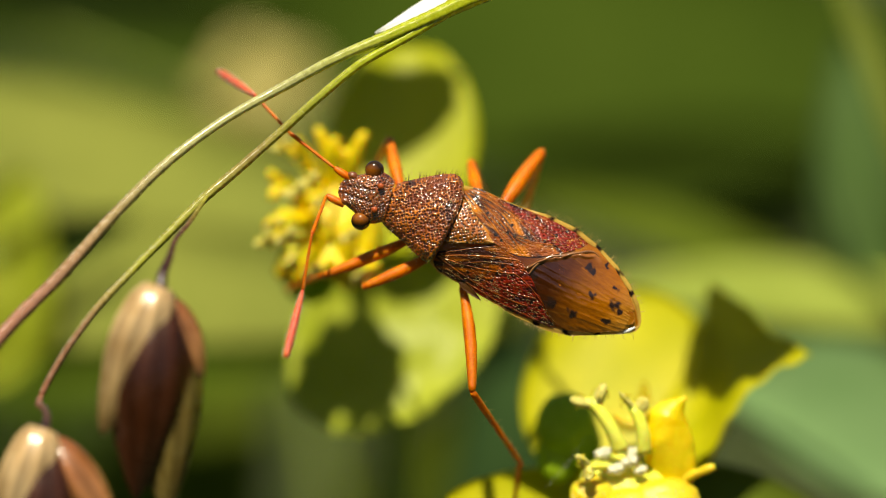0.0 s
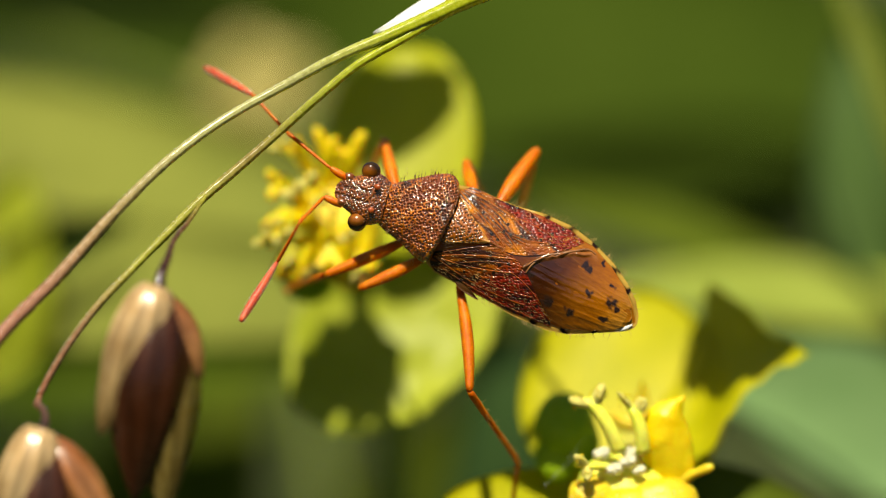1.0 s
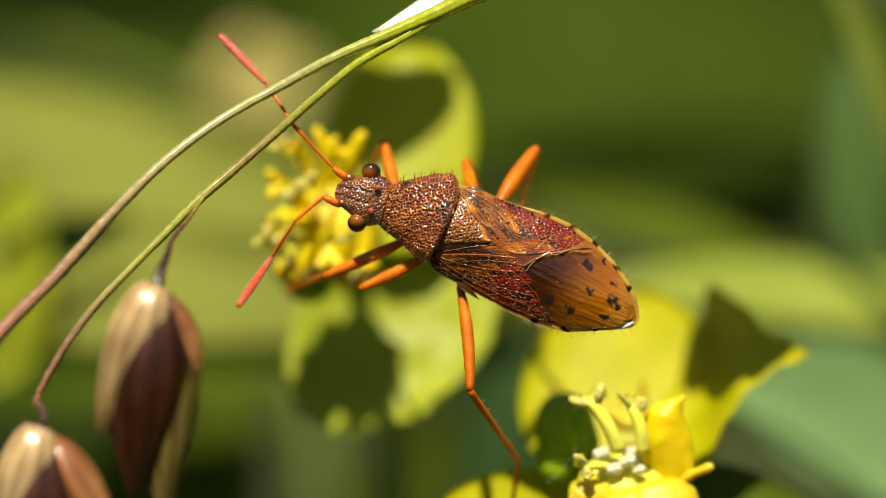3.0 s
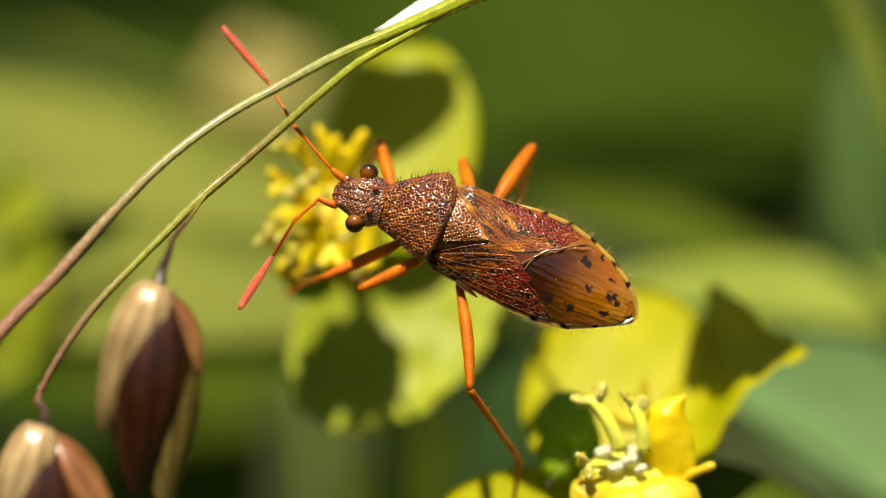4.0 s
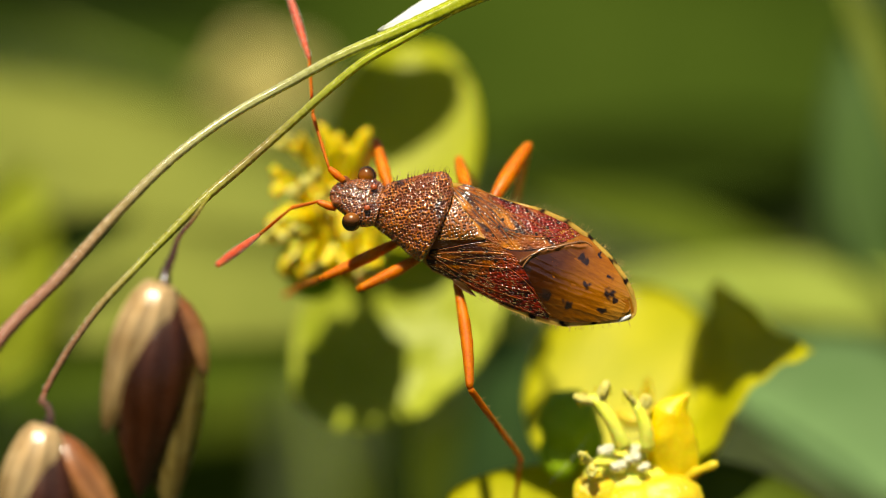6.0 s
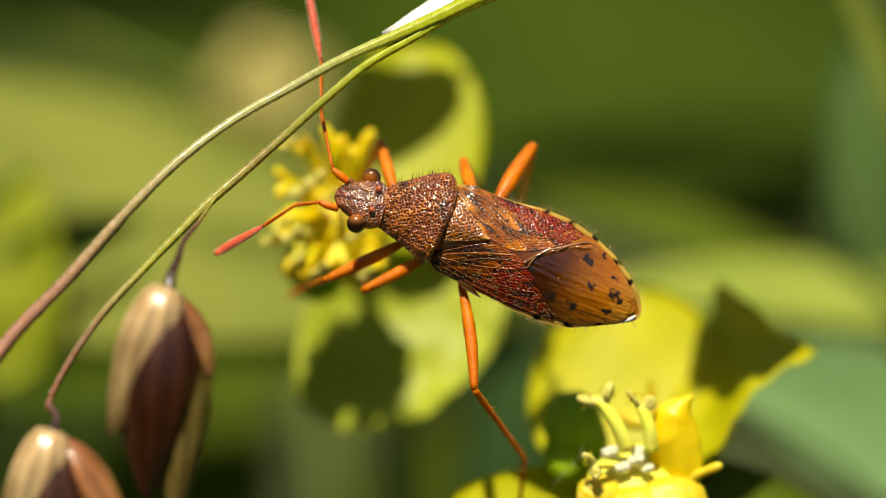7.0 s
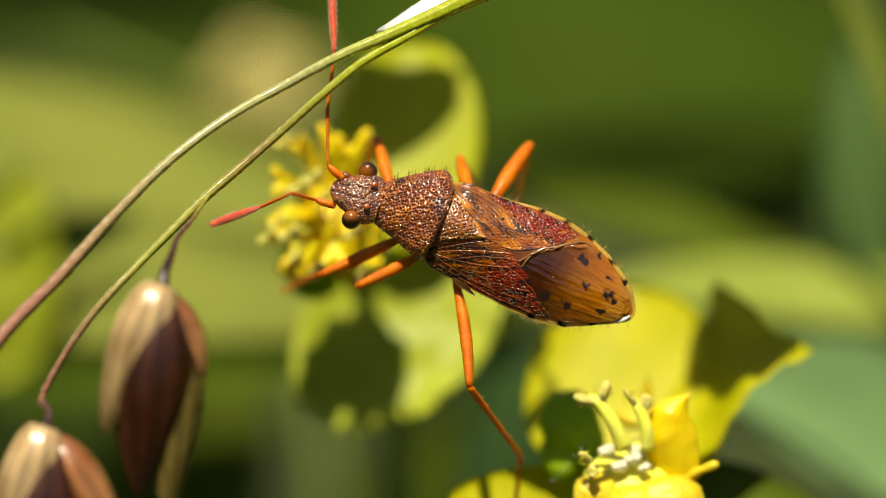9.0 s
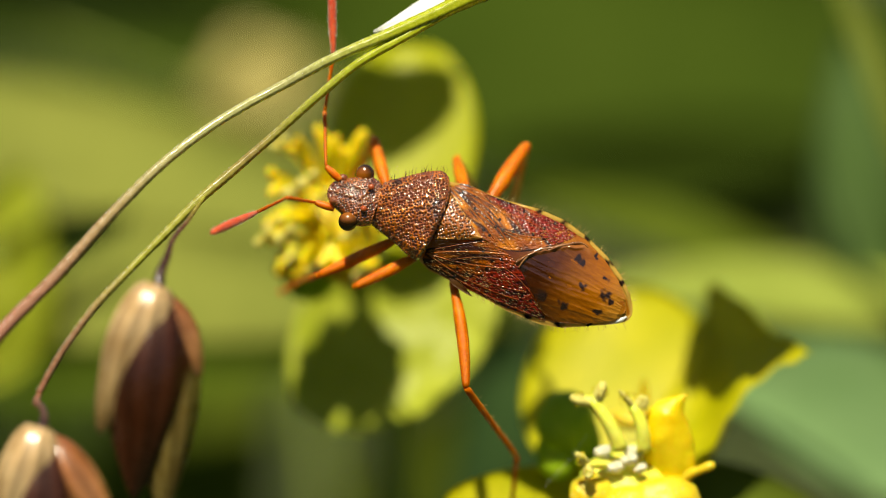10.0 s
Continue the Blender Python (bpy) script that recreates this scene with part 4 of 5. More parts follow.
tagged(bug, "orange-brown plant bug with spotted amber wings on the spurge flowers", "insect")


def bug_body():
    # abdomen with its pale spotted margin
    a, b, s = field(-1.3, 4.118, 150, 60, LOW_EDGE, TOP_EDGE, 2)
    edge = np.minimum(TOP_EDGE(a) - b, b - LOW_EDGE(a))
    c = 0.07 + 0.035 * np.clip(edge / 0.10, 0, 1) - 0.03 * np.exp(-((edge - 0.15) / 0.04) ** 2) + 0.012 * np.sin(a * 9) * np.clip(1 - edge / 0.3, 0, 1)
    c = c * np.clip((4.12 - a) / 0.3, 0.3, 1)
    under = -0.0 - 0.75 * np.clip((edge - 0.10) / 0.45, 0, 1) ** 0.5 * np.clip((4.1 - a) / 1.6, 0.0, 1) ** 0.6
    # margin's own yellow, lightened in the tint for light glowing through it
    tint = mix((0.86, 0.58, 0.12), (0.62, 0.22, 0.010), (edge - 0.03 - 0.02 * a.clip(0, 4)) / 0.10)
    tint = mix(tint, (0.92, 0.86, 0.66), np.exp(-(((a - 3.86) / 0.16) ** 2 + ((edge - 0.02) / 0.06) ** 2)) * (b < -0.2))
    tint = spotted(a, b, tint, MARGIN_SPOTS)
    plate("abdomen", bug, a, b, c, under, M["abdomen"], tint, "amber abdomen with pale, black-spotted margin")

    # lower wing film under the folded one
    amber, deep = (0.32, 0.090, 0.002), (0.060, 0.013, 0.002)
    lo = lines([0.4, 1.3, 2.2, 3.0, 3.6, 3.95], [0.0, -0.2, -0.5, -0.5, -0.4, -0.12])
    hi = lines([0.4, 1.0, 1.9, 2.4, 3.0, 3.5, 3.95], [0.25, 0.55, 1.12, 1.10, 0.84, 0.52, -0.06])
    a, b, s = field(0.4, 3.93, 100, 50, lo, hi)
    c = back(a, b) + 0.012
    tint = mix(amber, (0.55, 0.21, 0.014), 0.5 + soft_noise(a, b, 2.5))
    tint = mix((0.16, 0.035, 0.004), tint, np.clip((a - 0.9) / 0.8, 0, 1))
    plate("wing_film", bug, a, b, c, c - 0.015, M["film"], spotted(a, b, tint, SPOTS), "amber wing film")
    # upper wing film, folded over it, with fine veins and a raised front rim
    hi = lines([1.08, 1.16, 1.25, 1.4, 1.9, 2.43, 3.0, 3.5, 3.8, 4.02], [0.0, 0.12, 0.26, 0.42, 0.78, 1.02, 0.84, 0.50, 0.22, -0.14])
    lo = lines([1.08, 1.3, 1.8, 2.2, 2.6, 3.2, 3.7, 4.02], [-0.08, -0.25, -0.62, -0.92, -0.95, -0.72, -0.44, -0.16])
    a, b, s = field(1.08, 4.018, 160, 110, lo, hi, 2)
    rim = np.exp(-((hi(a) - b - 0.09) / 0.065) ** 2) * np.clip((2.7 - a) / 0.3, 0, 1)
    vein = 0.0
    for k in range(11):
        y0 = -0.82 + k * 0.17
        vein = np.maximum(vein, np.exp(-((b - (y0 * (1 - 0.22 * (a - 1.5)) + 0.03 * np.sin(a * 3 + k))) / 0.017) ** 2))
    wrinkle = soft_noise(a * 0.5, b * 2.2, 3.0, 4.0)
    c = back(a, b) + 0.02 + 0.065 * rim * (0.75 + 0.9 * soft_noise(a, b, 7.0, 2.0)) + 0.004 * vein + 0.012 * wrinkle + 0.005 * soft_noise(a * 0.35, b, 14.0, 6.0) + 0.004 * soft_noise(a, b, 8.0, 1.0)
    c = c * np.clip((4.2 - a) / 0.4, 0.5, 1)
    tint = mix(deep, amber, -0.10 + 0.95 * (a - 1.5) / 1.9 + 0.10 * wrinkle + 0.08 * b + 0.12 * soft_noise(a, b, 1.4, 8.0))
    tint = mix(tint, (0.70, 0.34, 0.05), 0.14 * vein * np.clip(0.2 + 1.5 * soft_noise(a, b, 2.2, 5.0), 0, 1))
    tint = mix(tint, (0.62, 0.21, 0.005), np.clip((a - 2.0) / 1.2, 0, 1) * 0.6)
    tint = mix(tint, (0.66, 0.32, 0.04), np.clip((a - 3.2) / 0.7, 0, 1) * 0.8)
    tint = mix(tint, (0.50, 0.20, 0.06), rim * 0.6)
    tint = mix(tint, (0.030, 0.007, 0.006), np.clip((1.6 - a) / 0.5, 0, 1) * np.clip((0.05 - b) / 0.25, 0, 1) * 0.7)
    plate("wing_film", bug, a, b, c, c - 0.015, M["film"], spotted(a, b, tint, SPOTS), "glossy amber wing film with dark spots")

    # shining fold along the film's front edge
    k = spline([(1.20, -0.16, 0), (1.24, 0.05, 0), (1.34, 0.27, 0), (1.49, 0.44, 0), (1.75, 0.60, 0), (2.05, 0.82, 0), (2.36, 0.98, 0), (2.52, 0.95, 0)], 90)
    k[:, 2] = back(k[:, 0], k[:, 1]) + 0.045
    r = 0.034 * np.sin(np.linspace(0.15, 3.0, 90)) ** 0.5 * (1 + 0.25 * np.sin(np.linspace(0, 17, 90)) * np.sin(np.linspace(0, 9, 90)))
    v, f = tube(k, r, 12, 0.02)
    part("wing_fold", v, f, M["fold"], bug, "glossy fold of the wing film")

    # leathery fore wings
    def fore_wing(a0, a1, lo, hi, veins, seed, gloom, red, label):
        a, b, s = field(a0, a1, 330, 150, lo, hi)
        ridge, beside = np.zeros_like(a), np.zeros_like(a)
        for p, q, w, bow in veins:
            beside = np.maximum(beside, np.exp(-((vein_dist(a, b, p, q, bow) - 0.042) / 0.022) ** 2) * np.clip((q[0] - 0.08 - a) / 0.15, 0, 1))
            ridge = np.maximum(ridge, np.exp(-(vein_dist(a, b, p, q, bow) / (0.75 * w)) ** 2))
        near = pits(a * 0.8 + seed, b * 1.2, 0.074)
        pit = np.exp(-(near / 0.40) ** 2) * np.clip(0.35 + 1.0 * red(a, b), 0, 1)
        edge = np.minimum(hi(a) - b, b - lo(a))
        pit = pit * np.clip(0.8 + 1.2 * soft_noise(a, b, 6.0, seed + 1), 0, 1.3)
        wob = soft_noise(a, b, 1.6, seed)
        c = back(a, b) + 0.035 + 0.009 * ridge + 0.006 * np.exp(-(edge / 0.03) ** 2) - 0.032 * pit * (1 - ridge) + 0.012 * wob + 0.0022 * soft_noise(a * 1.6, b, 16.0, seed) * (1 - ridge) - 0.12 * np.clip((-0.55 - a) / 0.5, 0, 1) ** 2
        streak = soft_noise(a * 0.8 - b * 0.5, b * 5 + a * 2 * np.sign(b - 0.1), 1.7, seed + 4)
        redness = np.clip(red(a, b) + 0.35 * wob, 0, 1)
        tint = mix((0.42, 0.108, 0.001), (0.32, 0.017, 0.003), redness)
        tint = mix(tint, (0.88, 0.30, 0.003), np.clip(2.0 * soft_noise(a * 0.8, b * 1.5, 2.4, seed + 6) + 0.05, 0, 0.85) * (1 - redness))
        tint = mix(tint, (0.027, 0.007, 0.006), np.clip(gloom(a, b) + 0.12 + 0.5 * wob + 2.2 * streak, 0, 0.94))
        tint = mix(tint, (0.56, 0.15, 0.008), ridge * np.clip(0.5 + 0.9 * soft_noise(a, b, 5.0, seed + 3), 0.1, 0.9))
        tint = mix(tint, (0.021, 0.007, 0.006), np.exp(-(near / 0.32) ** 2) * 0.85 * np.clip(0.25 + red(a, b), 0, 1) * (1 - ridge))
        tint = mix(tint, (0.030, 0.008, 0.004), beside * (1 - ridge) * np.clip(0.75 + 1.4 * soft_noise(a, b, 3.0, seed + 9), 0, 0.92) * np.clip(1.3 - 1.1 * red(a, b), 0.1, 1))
        i, j = np.floor(a / 0.21), np.floor(b / 0.21)
        dx, dy = a / 0.21 - i - 0.25 - 0.5 * hash2(i, j, seed), b / 0.21 - j - 0.25 - 0.5 * hash2(i, j, seed + 2)
        dot = (np.hypot(dx, dy) < 0.17 + 0.05 * hash2(i, j, 5)) * (hash2(i, j, seed + 7) > 0.72)
        tint = mix(tint, (0.009, 0.007, 0.006), dot * 0.95)
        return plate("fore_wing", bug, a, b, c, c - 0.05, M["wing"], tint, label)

    rootU, rootL = (-1.1, 1.0), (-0.9, -0.72)
    hi = lambda a: TOP_EDGE(a) - np.interp(a, [-1, 0.4, 1.2, 2.0], [0.0, 0.02, 0.09, 0.12])
    lo = lines([-1.12, 0.1, 0.5, 0.8, 1.1, 1.4, 1.7, 1.95, 2.18], [0.90, 0.15, 0.09, 0.12, 0.24, 0.42, 0.64, 0.86, 1.10])
    fore_wing(-1.12, 2.15, lo, hi, [(rootU, (0.82, 0.24), 0.018, 0.05), ((-1.0, 0.9), (0.45, 0.2), 0.013, 0.03), (rootU, (0.9, 0.72), 0.02, 0.06), ((-0.2, 0.64), (1.0, 0.45), 0.014, -0.05),
                                    (rootU, (1.2, 1.16), 0.026, 0.04), ((0.2, 0.88), (1.5, 0.88), 0.014, 0.05), ((-0.6, 0.92), (0.6, 0.55), 0.012, 0.08), ((0.5, 0.5), (1.7, 0.85), 0.013, -0.06)], 3.0,
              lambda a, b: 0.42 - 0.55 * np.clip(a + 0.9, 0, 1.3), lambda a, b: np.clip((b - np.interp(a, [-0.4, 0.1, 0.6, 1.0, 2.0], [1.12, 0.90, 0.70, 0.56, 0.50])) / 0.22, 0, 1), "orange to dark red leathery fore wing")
    hi = lines([-0.96, 0.14, 0.6, 0.9, 1.15, 1.4, 1.7, 2.0, 2.27], [-0.62, 0.10, 0.09, 0.03, -0.10, -0.30, -0.56, -0.82, -0.98])
    lo = lambda a: LOW_EDGE(a) + np.interp(a, [-1, 0.4, 1.2, 2.3], [0.04, 0.02, 0.05, 0.12])
    fore_wing(-0.96, 2.25, lo, hi, [(rootL, (0.85, 0.02), 0.018, 0.03), ((-0.9, -0.66), (0.2, 0.07), 0.012, 0.02), (rootL, (0.9, -0.30), 0.016, -0.04), ((0.9, -0.30), (1.9, -0.72), 0.012, 0.06),
                                    (rootL, (1.5, -0.86), 0.018, -0.05), ((-0.3, -0.62), (0.85, -0.12), 0.012, 0.05), ((-0.6, -0.9), (1.9, -1.05), 0.018, -0.03), ((0.1, -0.75), (1.6, -0.6), 0.012, -0.05)], 8.0,
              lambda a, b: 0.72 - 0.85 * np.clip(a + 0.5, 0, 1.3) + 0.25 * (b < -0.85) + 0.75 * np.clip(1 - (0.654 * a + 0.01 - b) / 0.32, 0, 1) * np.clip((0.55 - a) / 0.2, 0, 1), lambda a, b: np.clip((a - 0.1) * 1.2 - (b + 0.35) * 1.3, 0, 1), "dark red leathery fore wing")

    # pronotum, punctured all over
    hi = lines([-2.52, -2.42, -2.14, -1.71, -1.42, -1.28, -1.15, -1.02], [0.40, 0.50, 0.72, 1.05, 1.20, 1.20, 1.12, 0.92])
    lo = lines([-2.52, -2.42, -2.25, -1.77, -1.3, -1.1, -1.02], [-0.52, -0.62, -0.68, -0.79, -0.95, -0.99, -0.92])
    a, b, s = field(-2.52, -1.02, 260, 280, lo, hi)
    a = a + 0.10 * (1 - s**2) * np.clip((a + 1.6) / 0.58, 0, 1)
    near = pits(a, b, 0.070)
    pit = np.exp(-(near / 0.36) ** 2)
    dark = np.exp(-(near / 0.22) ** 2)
    k = (a + 2.52) / 1.5
    wob = soft_noise(a, b, 2.0, 9.0) + 0.6 * soft_noise(a, b, 7.0, 2.0)
    c = (0.26 + 0.46 * k) * (1 - 0.55 * np.abs(s) ** 2.3 - 0.25 * np.abs(s) ** 9) + 0.04 * np.exp(-((a + 2.38) / 0.07) ** 2) - 0.035 * np.exp(-((a + 2.24) / 0.06) ** 2) + 0.03 * wob
    c = c + 0.05 * np.exp(-(((a + 1.35) / 0.15) ** 2 + ((np.abs(s) - 0.86) / 0.1) ** 2)) - 0.050 * pit + 0.010 * soft_noise(a, b, 20.0, 4.0) - 0.22 * np.clip((a + 1.04) / 0.12, 0, 1) ** 2
    tint = mix((0.27, 0.058, 0.002), (0.68, 0.195, 0.004), 0.5 + 1.5 * wob)
    # brown punctures, with the shade of their hollows put into the tint
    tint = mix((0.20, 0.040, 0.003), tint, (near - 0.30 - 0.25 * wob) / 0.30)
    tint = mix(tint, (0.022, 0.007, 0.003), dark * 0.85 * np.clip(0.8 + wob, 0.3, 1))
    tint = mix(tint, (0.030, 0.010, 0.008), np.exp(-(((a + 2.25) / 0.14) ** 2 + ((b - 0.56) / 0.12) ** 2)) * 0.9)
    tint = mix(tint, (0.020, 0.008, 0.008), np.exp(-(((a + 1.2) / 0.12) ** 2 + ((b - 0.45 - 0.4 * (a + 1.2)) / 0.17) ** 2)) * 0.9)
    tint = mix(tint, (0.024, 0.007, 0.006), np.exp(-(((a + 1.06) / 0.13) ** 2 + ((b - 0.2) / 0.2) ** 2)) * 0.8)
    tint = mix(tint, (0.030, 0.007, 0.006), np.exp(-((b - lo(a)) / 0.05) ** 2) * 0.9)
    # crease shade painted on the rear step
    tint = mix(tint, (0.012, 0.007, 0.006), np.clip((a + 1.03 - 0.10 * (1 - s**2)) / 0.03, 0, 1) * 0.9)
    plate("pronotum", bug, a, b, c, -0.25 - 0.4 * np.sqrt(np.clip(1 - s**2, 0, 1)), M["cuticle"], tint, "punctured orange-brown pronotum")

    # scutellum with a pale tip
    hi = lines([-1.08, -0.9, 0.0, 0.13], [0.78, 0.74, 0.22, 0.14])
    lo = lines([-1.08, -0.9, 0.0, 0.13], [-0.36, -0.34, 0.03, 0.11])
    a, b, s = field(-1.08, 0.12, 130, 110, lo, hi)
    near = pits(a + 0.03, b, 0.074)
    pit = np.exp(-(near / 0.33) ** 2) * np.clip((0.02 - a) / 0.2, 0, 1)
    dark = np.exp(-(near / 0.25) ** 2) * np.clip((0.02 - a) / 0.2, 0, 1)
    edge = np.minimum(hi(a) - b, b - lo(a))
    c = back(a, b) + 0.12 - 0.08 * np.abs(s) ** 2 - 0.12 * np.exp(-((a + 1.05) / 0.12) ** 2) + 0.012 * np.exp(-(edge / 0.03) ** 2) - 0.03 * pit
    tint = mix((0.46, 0.128, 0.003), (0.70, 0.36, 0.06), np.maximum(np.exp(-(edge / 0.035) ** 2) * 0.8, np.clip((a + 0.12) / 0.14, 0, 1)))
    tint = mix(tint, tint * 0.45, np.clip((0.55 - near) / 0.3, 0, 1) * np.clip((-0.02 - a) / 0.2, 0, 1))
    tint = mix(tint, (0.012, 0.004, 0.004), dark * 0.95)
    plate("scutellum", bug, a, b, c, c - 0.2, M["cuticle"], tint, "triangular scutellum with a pale tip")

    # pale, shiny rim at the tail
    v, f = tube(spline([(3.74, -0.46, 0.05), (3.84, -0.38, 0.06), (3.94, -0.28, 0.06), (4.02, -0.18, 0.05)], 14), 0.055 * np.sin(np.linspace(0.25, 2.9, 14)) ** 0.7, 10, 0.05, 0.7)
    part("tail_rim", v, f, M["papery"], bug, "shiny whitish rim at the tail")

    # small dark flap at the side of the chest
    v, f = blade((-0.20, -1.03, 0.12), (0.47, -1.22, 0.16), (0.0, -0.25, 1.0), 0.08, cup=0.02, shape=(0.6, 0.8), thick=0.03, nr=14, ns=8)
    part("side_flap", v, f, M["wing"], bug, "dark brown flap", np.full((len(v), 3), (0.10, 0.040, 0.008)))

    # chest below, between the legs
    v, f = blob((-1.5, 0.05, -0.35), (1.15, 0, 0.1), (0, 0.75, 0), (0, 0, 0.5), 16, 0.05)
    part("thorax", v, f, M["leg"], bug)


def bug_bristles():
    rng = np.random.default_rng(5)
    roots, ways = [], []
    for _ in range(150):
        a = rng.uniform(0.2, 4.02)
        up = rng.random() < 0.5
        roots.append((a, TOP_EDGE(a) if up else LOW_EDGE(a), 0.06))
        ways.append((0.35 + 0.6 * max(0, a - 3) , 1 if up else -1, 0.2))
    v, f = hairs(roots, ways, 0.17, 0.0055)
    part("margin_bristles", v, f, M["hair"], bug, kind="stuff")
    roots, ways = [], []
    for _ in range(50):
        a = rng.uniform(-2.4, -1.25)
        up = rng.random() < 0.6
        b = np.interp(a, [-2.42, -2.14, -1.71, -1.42], [0.5, 0.72, 1.05, 1.2]) if up else np.interp(a, [-2.42, -1.77, -1.3], [-0.57, -0.72, -0.88])
        roots.append((a, b - 0.03 * (1 if up else -1), 0.25))
        ways.append((-0.3, 1 if up else -1, 0.3))
    v, f = hairs(roots, ways, 0.2, 0.006, seed=4)
    part("shoulder_bristles", v, f, M["dark_hair"], bug, kind="stuff")
    roots, ways = [], []
    while len(roots) < 760:
        a, b = rng.uniform(-0.9, 2.2), rng.uniform(-1.1, 1.2)
        inner = abs(b - 0.05) > 0.25 + 0.42 * max(0, a - 0.6) or a < 0.5
        if inner and LOW_EDGE(a) + 0.05 < b < TOP_EDGE(a) - 0.05 and not (a < 0 and abs(b - 0.15) < 0.4):
            roots.append((a, b, float(back(a, b)) + 0.035))
            ways.append((1.0, 0.1, 0.35))
    v, f = hairs(roots, ways, 0.11, 0.0026, seed=6)
    part("wing_bristles", v, f, M["hair"], bug, kind="stuff")
    roots = [(rng.uniform(-2.4, -0.2), 0, 0) for _ in range(240)]
    roots = [(a, rng.uniform(-0.5, 0.9) if a < -1 else rng.uniform(0.0, 0.3), 0) for a, _, _ in roots]
    roots = [(a, b, (0.26 + 0.46 * (a + 2.52) / 1.5) * 0.92 if a < -1.1 else float(back(a, b)) + 0.08) for a, b, _ in roots]
    v, f = hairs(roots, [(0.5, 0.1, 0.8)] * len(roots), 0.09, 0.005, seed=7)
    part("back_bristles", v, f, M["hair"], bug, kind="stuff")


NECK = (-2.5, -0.16, 0.10)


def bug_head():
    """Head round its neck joint: x back along the body, y to its right, z up."""
    n, m = 170, 280
    x = np.linspace(-1.17, 0.06, n)
    half = np.interp(x, [-1.17, -1.12, -1.04, -0.88, -0.70, -0.5, -0.3, -0.12, 0.06], [0.10, 0.20, 0.28, 0.38, 0.46, 0.60, 0.65, 0.60, 0.50])
    ctr = np.interp(x, [-1.12, 0], [0.0, 0.0])
    topz = np.interp(x, [-1.12, -1.0, -0.7, -0.35, 0.06], [0.04, 0.14, 0.27, 0.34, 0.24])
    ph = np.linspace(0, 2 * np.pi, m, endpoint=False)
    X = np.repeat(x[:, None], m, 1)
    cs, sn = np.cos(ph)[None], np.sin(ph)[None]
    Y = ctr[:, None] + half[:, None] * np.sign(cs) * np.abs(cs) ** 0.8
    Z = np.where(sn > 0, topz[:, None] * np.abs(sn) ** 0.9, -0.3 * np.abs(sn) * np.minimum(1, half[:, None] / 0.3))
    furrow = np.exp(-((np.abs(Y) - 0.13 - 0.06 * (X + 0.5)) / 0.03) ** 2) * (X < -0.35) * (sn > 0)
    near = pits(X, Y * 1.1, 0.066)
    pit = np.exp(-(near / 0.38) ** 2) * np.clip(sn * 4, 0, 1)
    Z = Z - 0.03 * pit + 0.012 * soft_noise(X, Y, 11.0, 2.0) * np.clip(sn * 4, 0, 1) - 0.03 * furrow
    tint = mix((0.24, 0.052, 0.003), (0.50, 0.135, 0.007), 0.5 + soft_noise(X, Y, 2.5, 3.0))
    # pits and furrows of the head are darkened too, shade within the tint
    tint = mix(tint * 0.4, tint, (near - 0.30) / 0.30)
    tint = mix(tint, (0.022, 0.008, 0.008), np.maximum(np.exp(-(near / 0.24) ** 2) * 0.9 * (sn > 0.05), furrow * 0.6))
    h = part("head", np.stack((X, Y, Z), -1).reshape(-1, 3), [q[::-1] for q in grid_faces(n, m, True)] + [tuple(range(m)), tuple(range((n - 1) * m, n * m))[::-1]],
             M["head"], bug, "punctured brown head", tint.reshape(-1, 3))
    for sgn in (-1, 1):
        v, f = blob((-0.47, 0.628 * sgn, 0.08), (0.225, 0.03 * sgn, 0), (-0.03 * sgn, 0.215, 0.03), (0, 0, 0.215), 22)
        n = v - np.array((-0.47, 0.628 * sgn, 0.08))
        # lit and shaded side of the eye, painted by surface direction
        lit = (n @ np.array((-0.25, -0.62 * sgn, 0.74))) / np.linalg.norm(n, axis=1)
        part("eye", v, f, M["eye"], h, "glossy bulging brown eye", mix((0.040, 0.018, 0.005), (0.40, 0.12, 0.008), (lit - 0.30) / 0.6))
        v, f = blob((-0.22, 0.285 * sgn, 0.345), (0.075, 0, 0), (0, 0.075, 0), (0, 0, 0.06), 12)
        part("ocellus", v, f, M["ocellus"], h, "small shiny red ocellus")
        v, f = blob((-0.93, 0.31 * sgn + 0.05, 0.04), (0.13, 0.0, 0), (0, 0.10, 0), (0, 0, 0.12), 12, 0.1)
        part("antenna_socket", v, f, M["head"], h, tint=np.full((len(v), 3), (0.24, 0.06, 0.008)))
    rng = np.random.default_rng(9)
    roots = [(rng.uniform(-1.05, 0), rng.uniform(-0.3, 0.3), 0.2) for _ in range(110)]
    roots = [(p, q, float(np.interp(p, [-1.12, -1.0, -0.7, -0.35, 0.06], [0.03, 0.12, 0.25, 0.31, 0.22])) * (1 - (q / 0.5) ** 2)) for p, q, _ in roots]
    v, f = hairs(roots, [(-0.5, q * 2, 0.7) for _, q, _ in roots], 0.11, 0.005, seed=2)
    part("head_bristles", v, f, M["hair"], h, kind="stuff")
    h.matrix_basis = pose(*(c * MM for c in NECK))
    return h


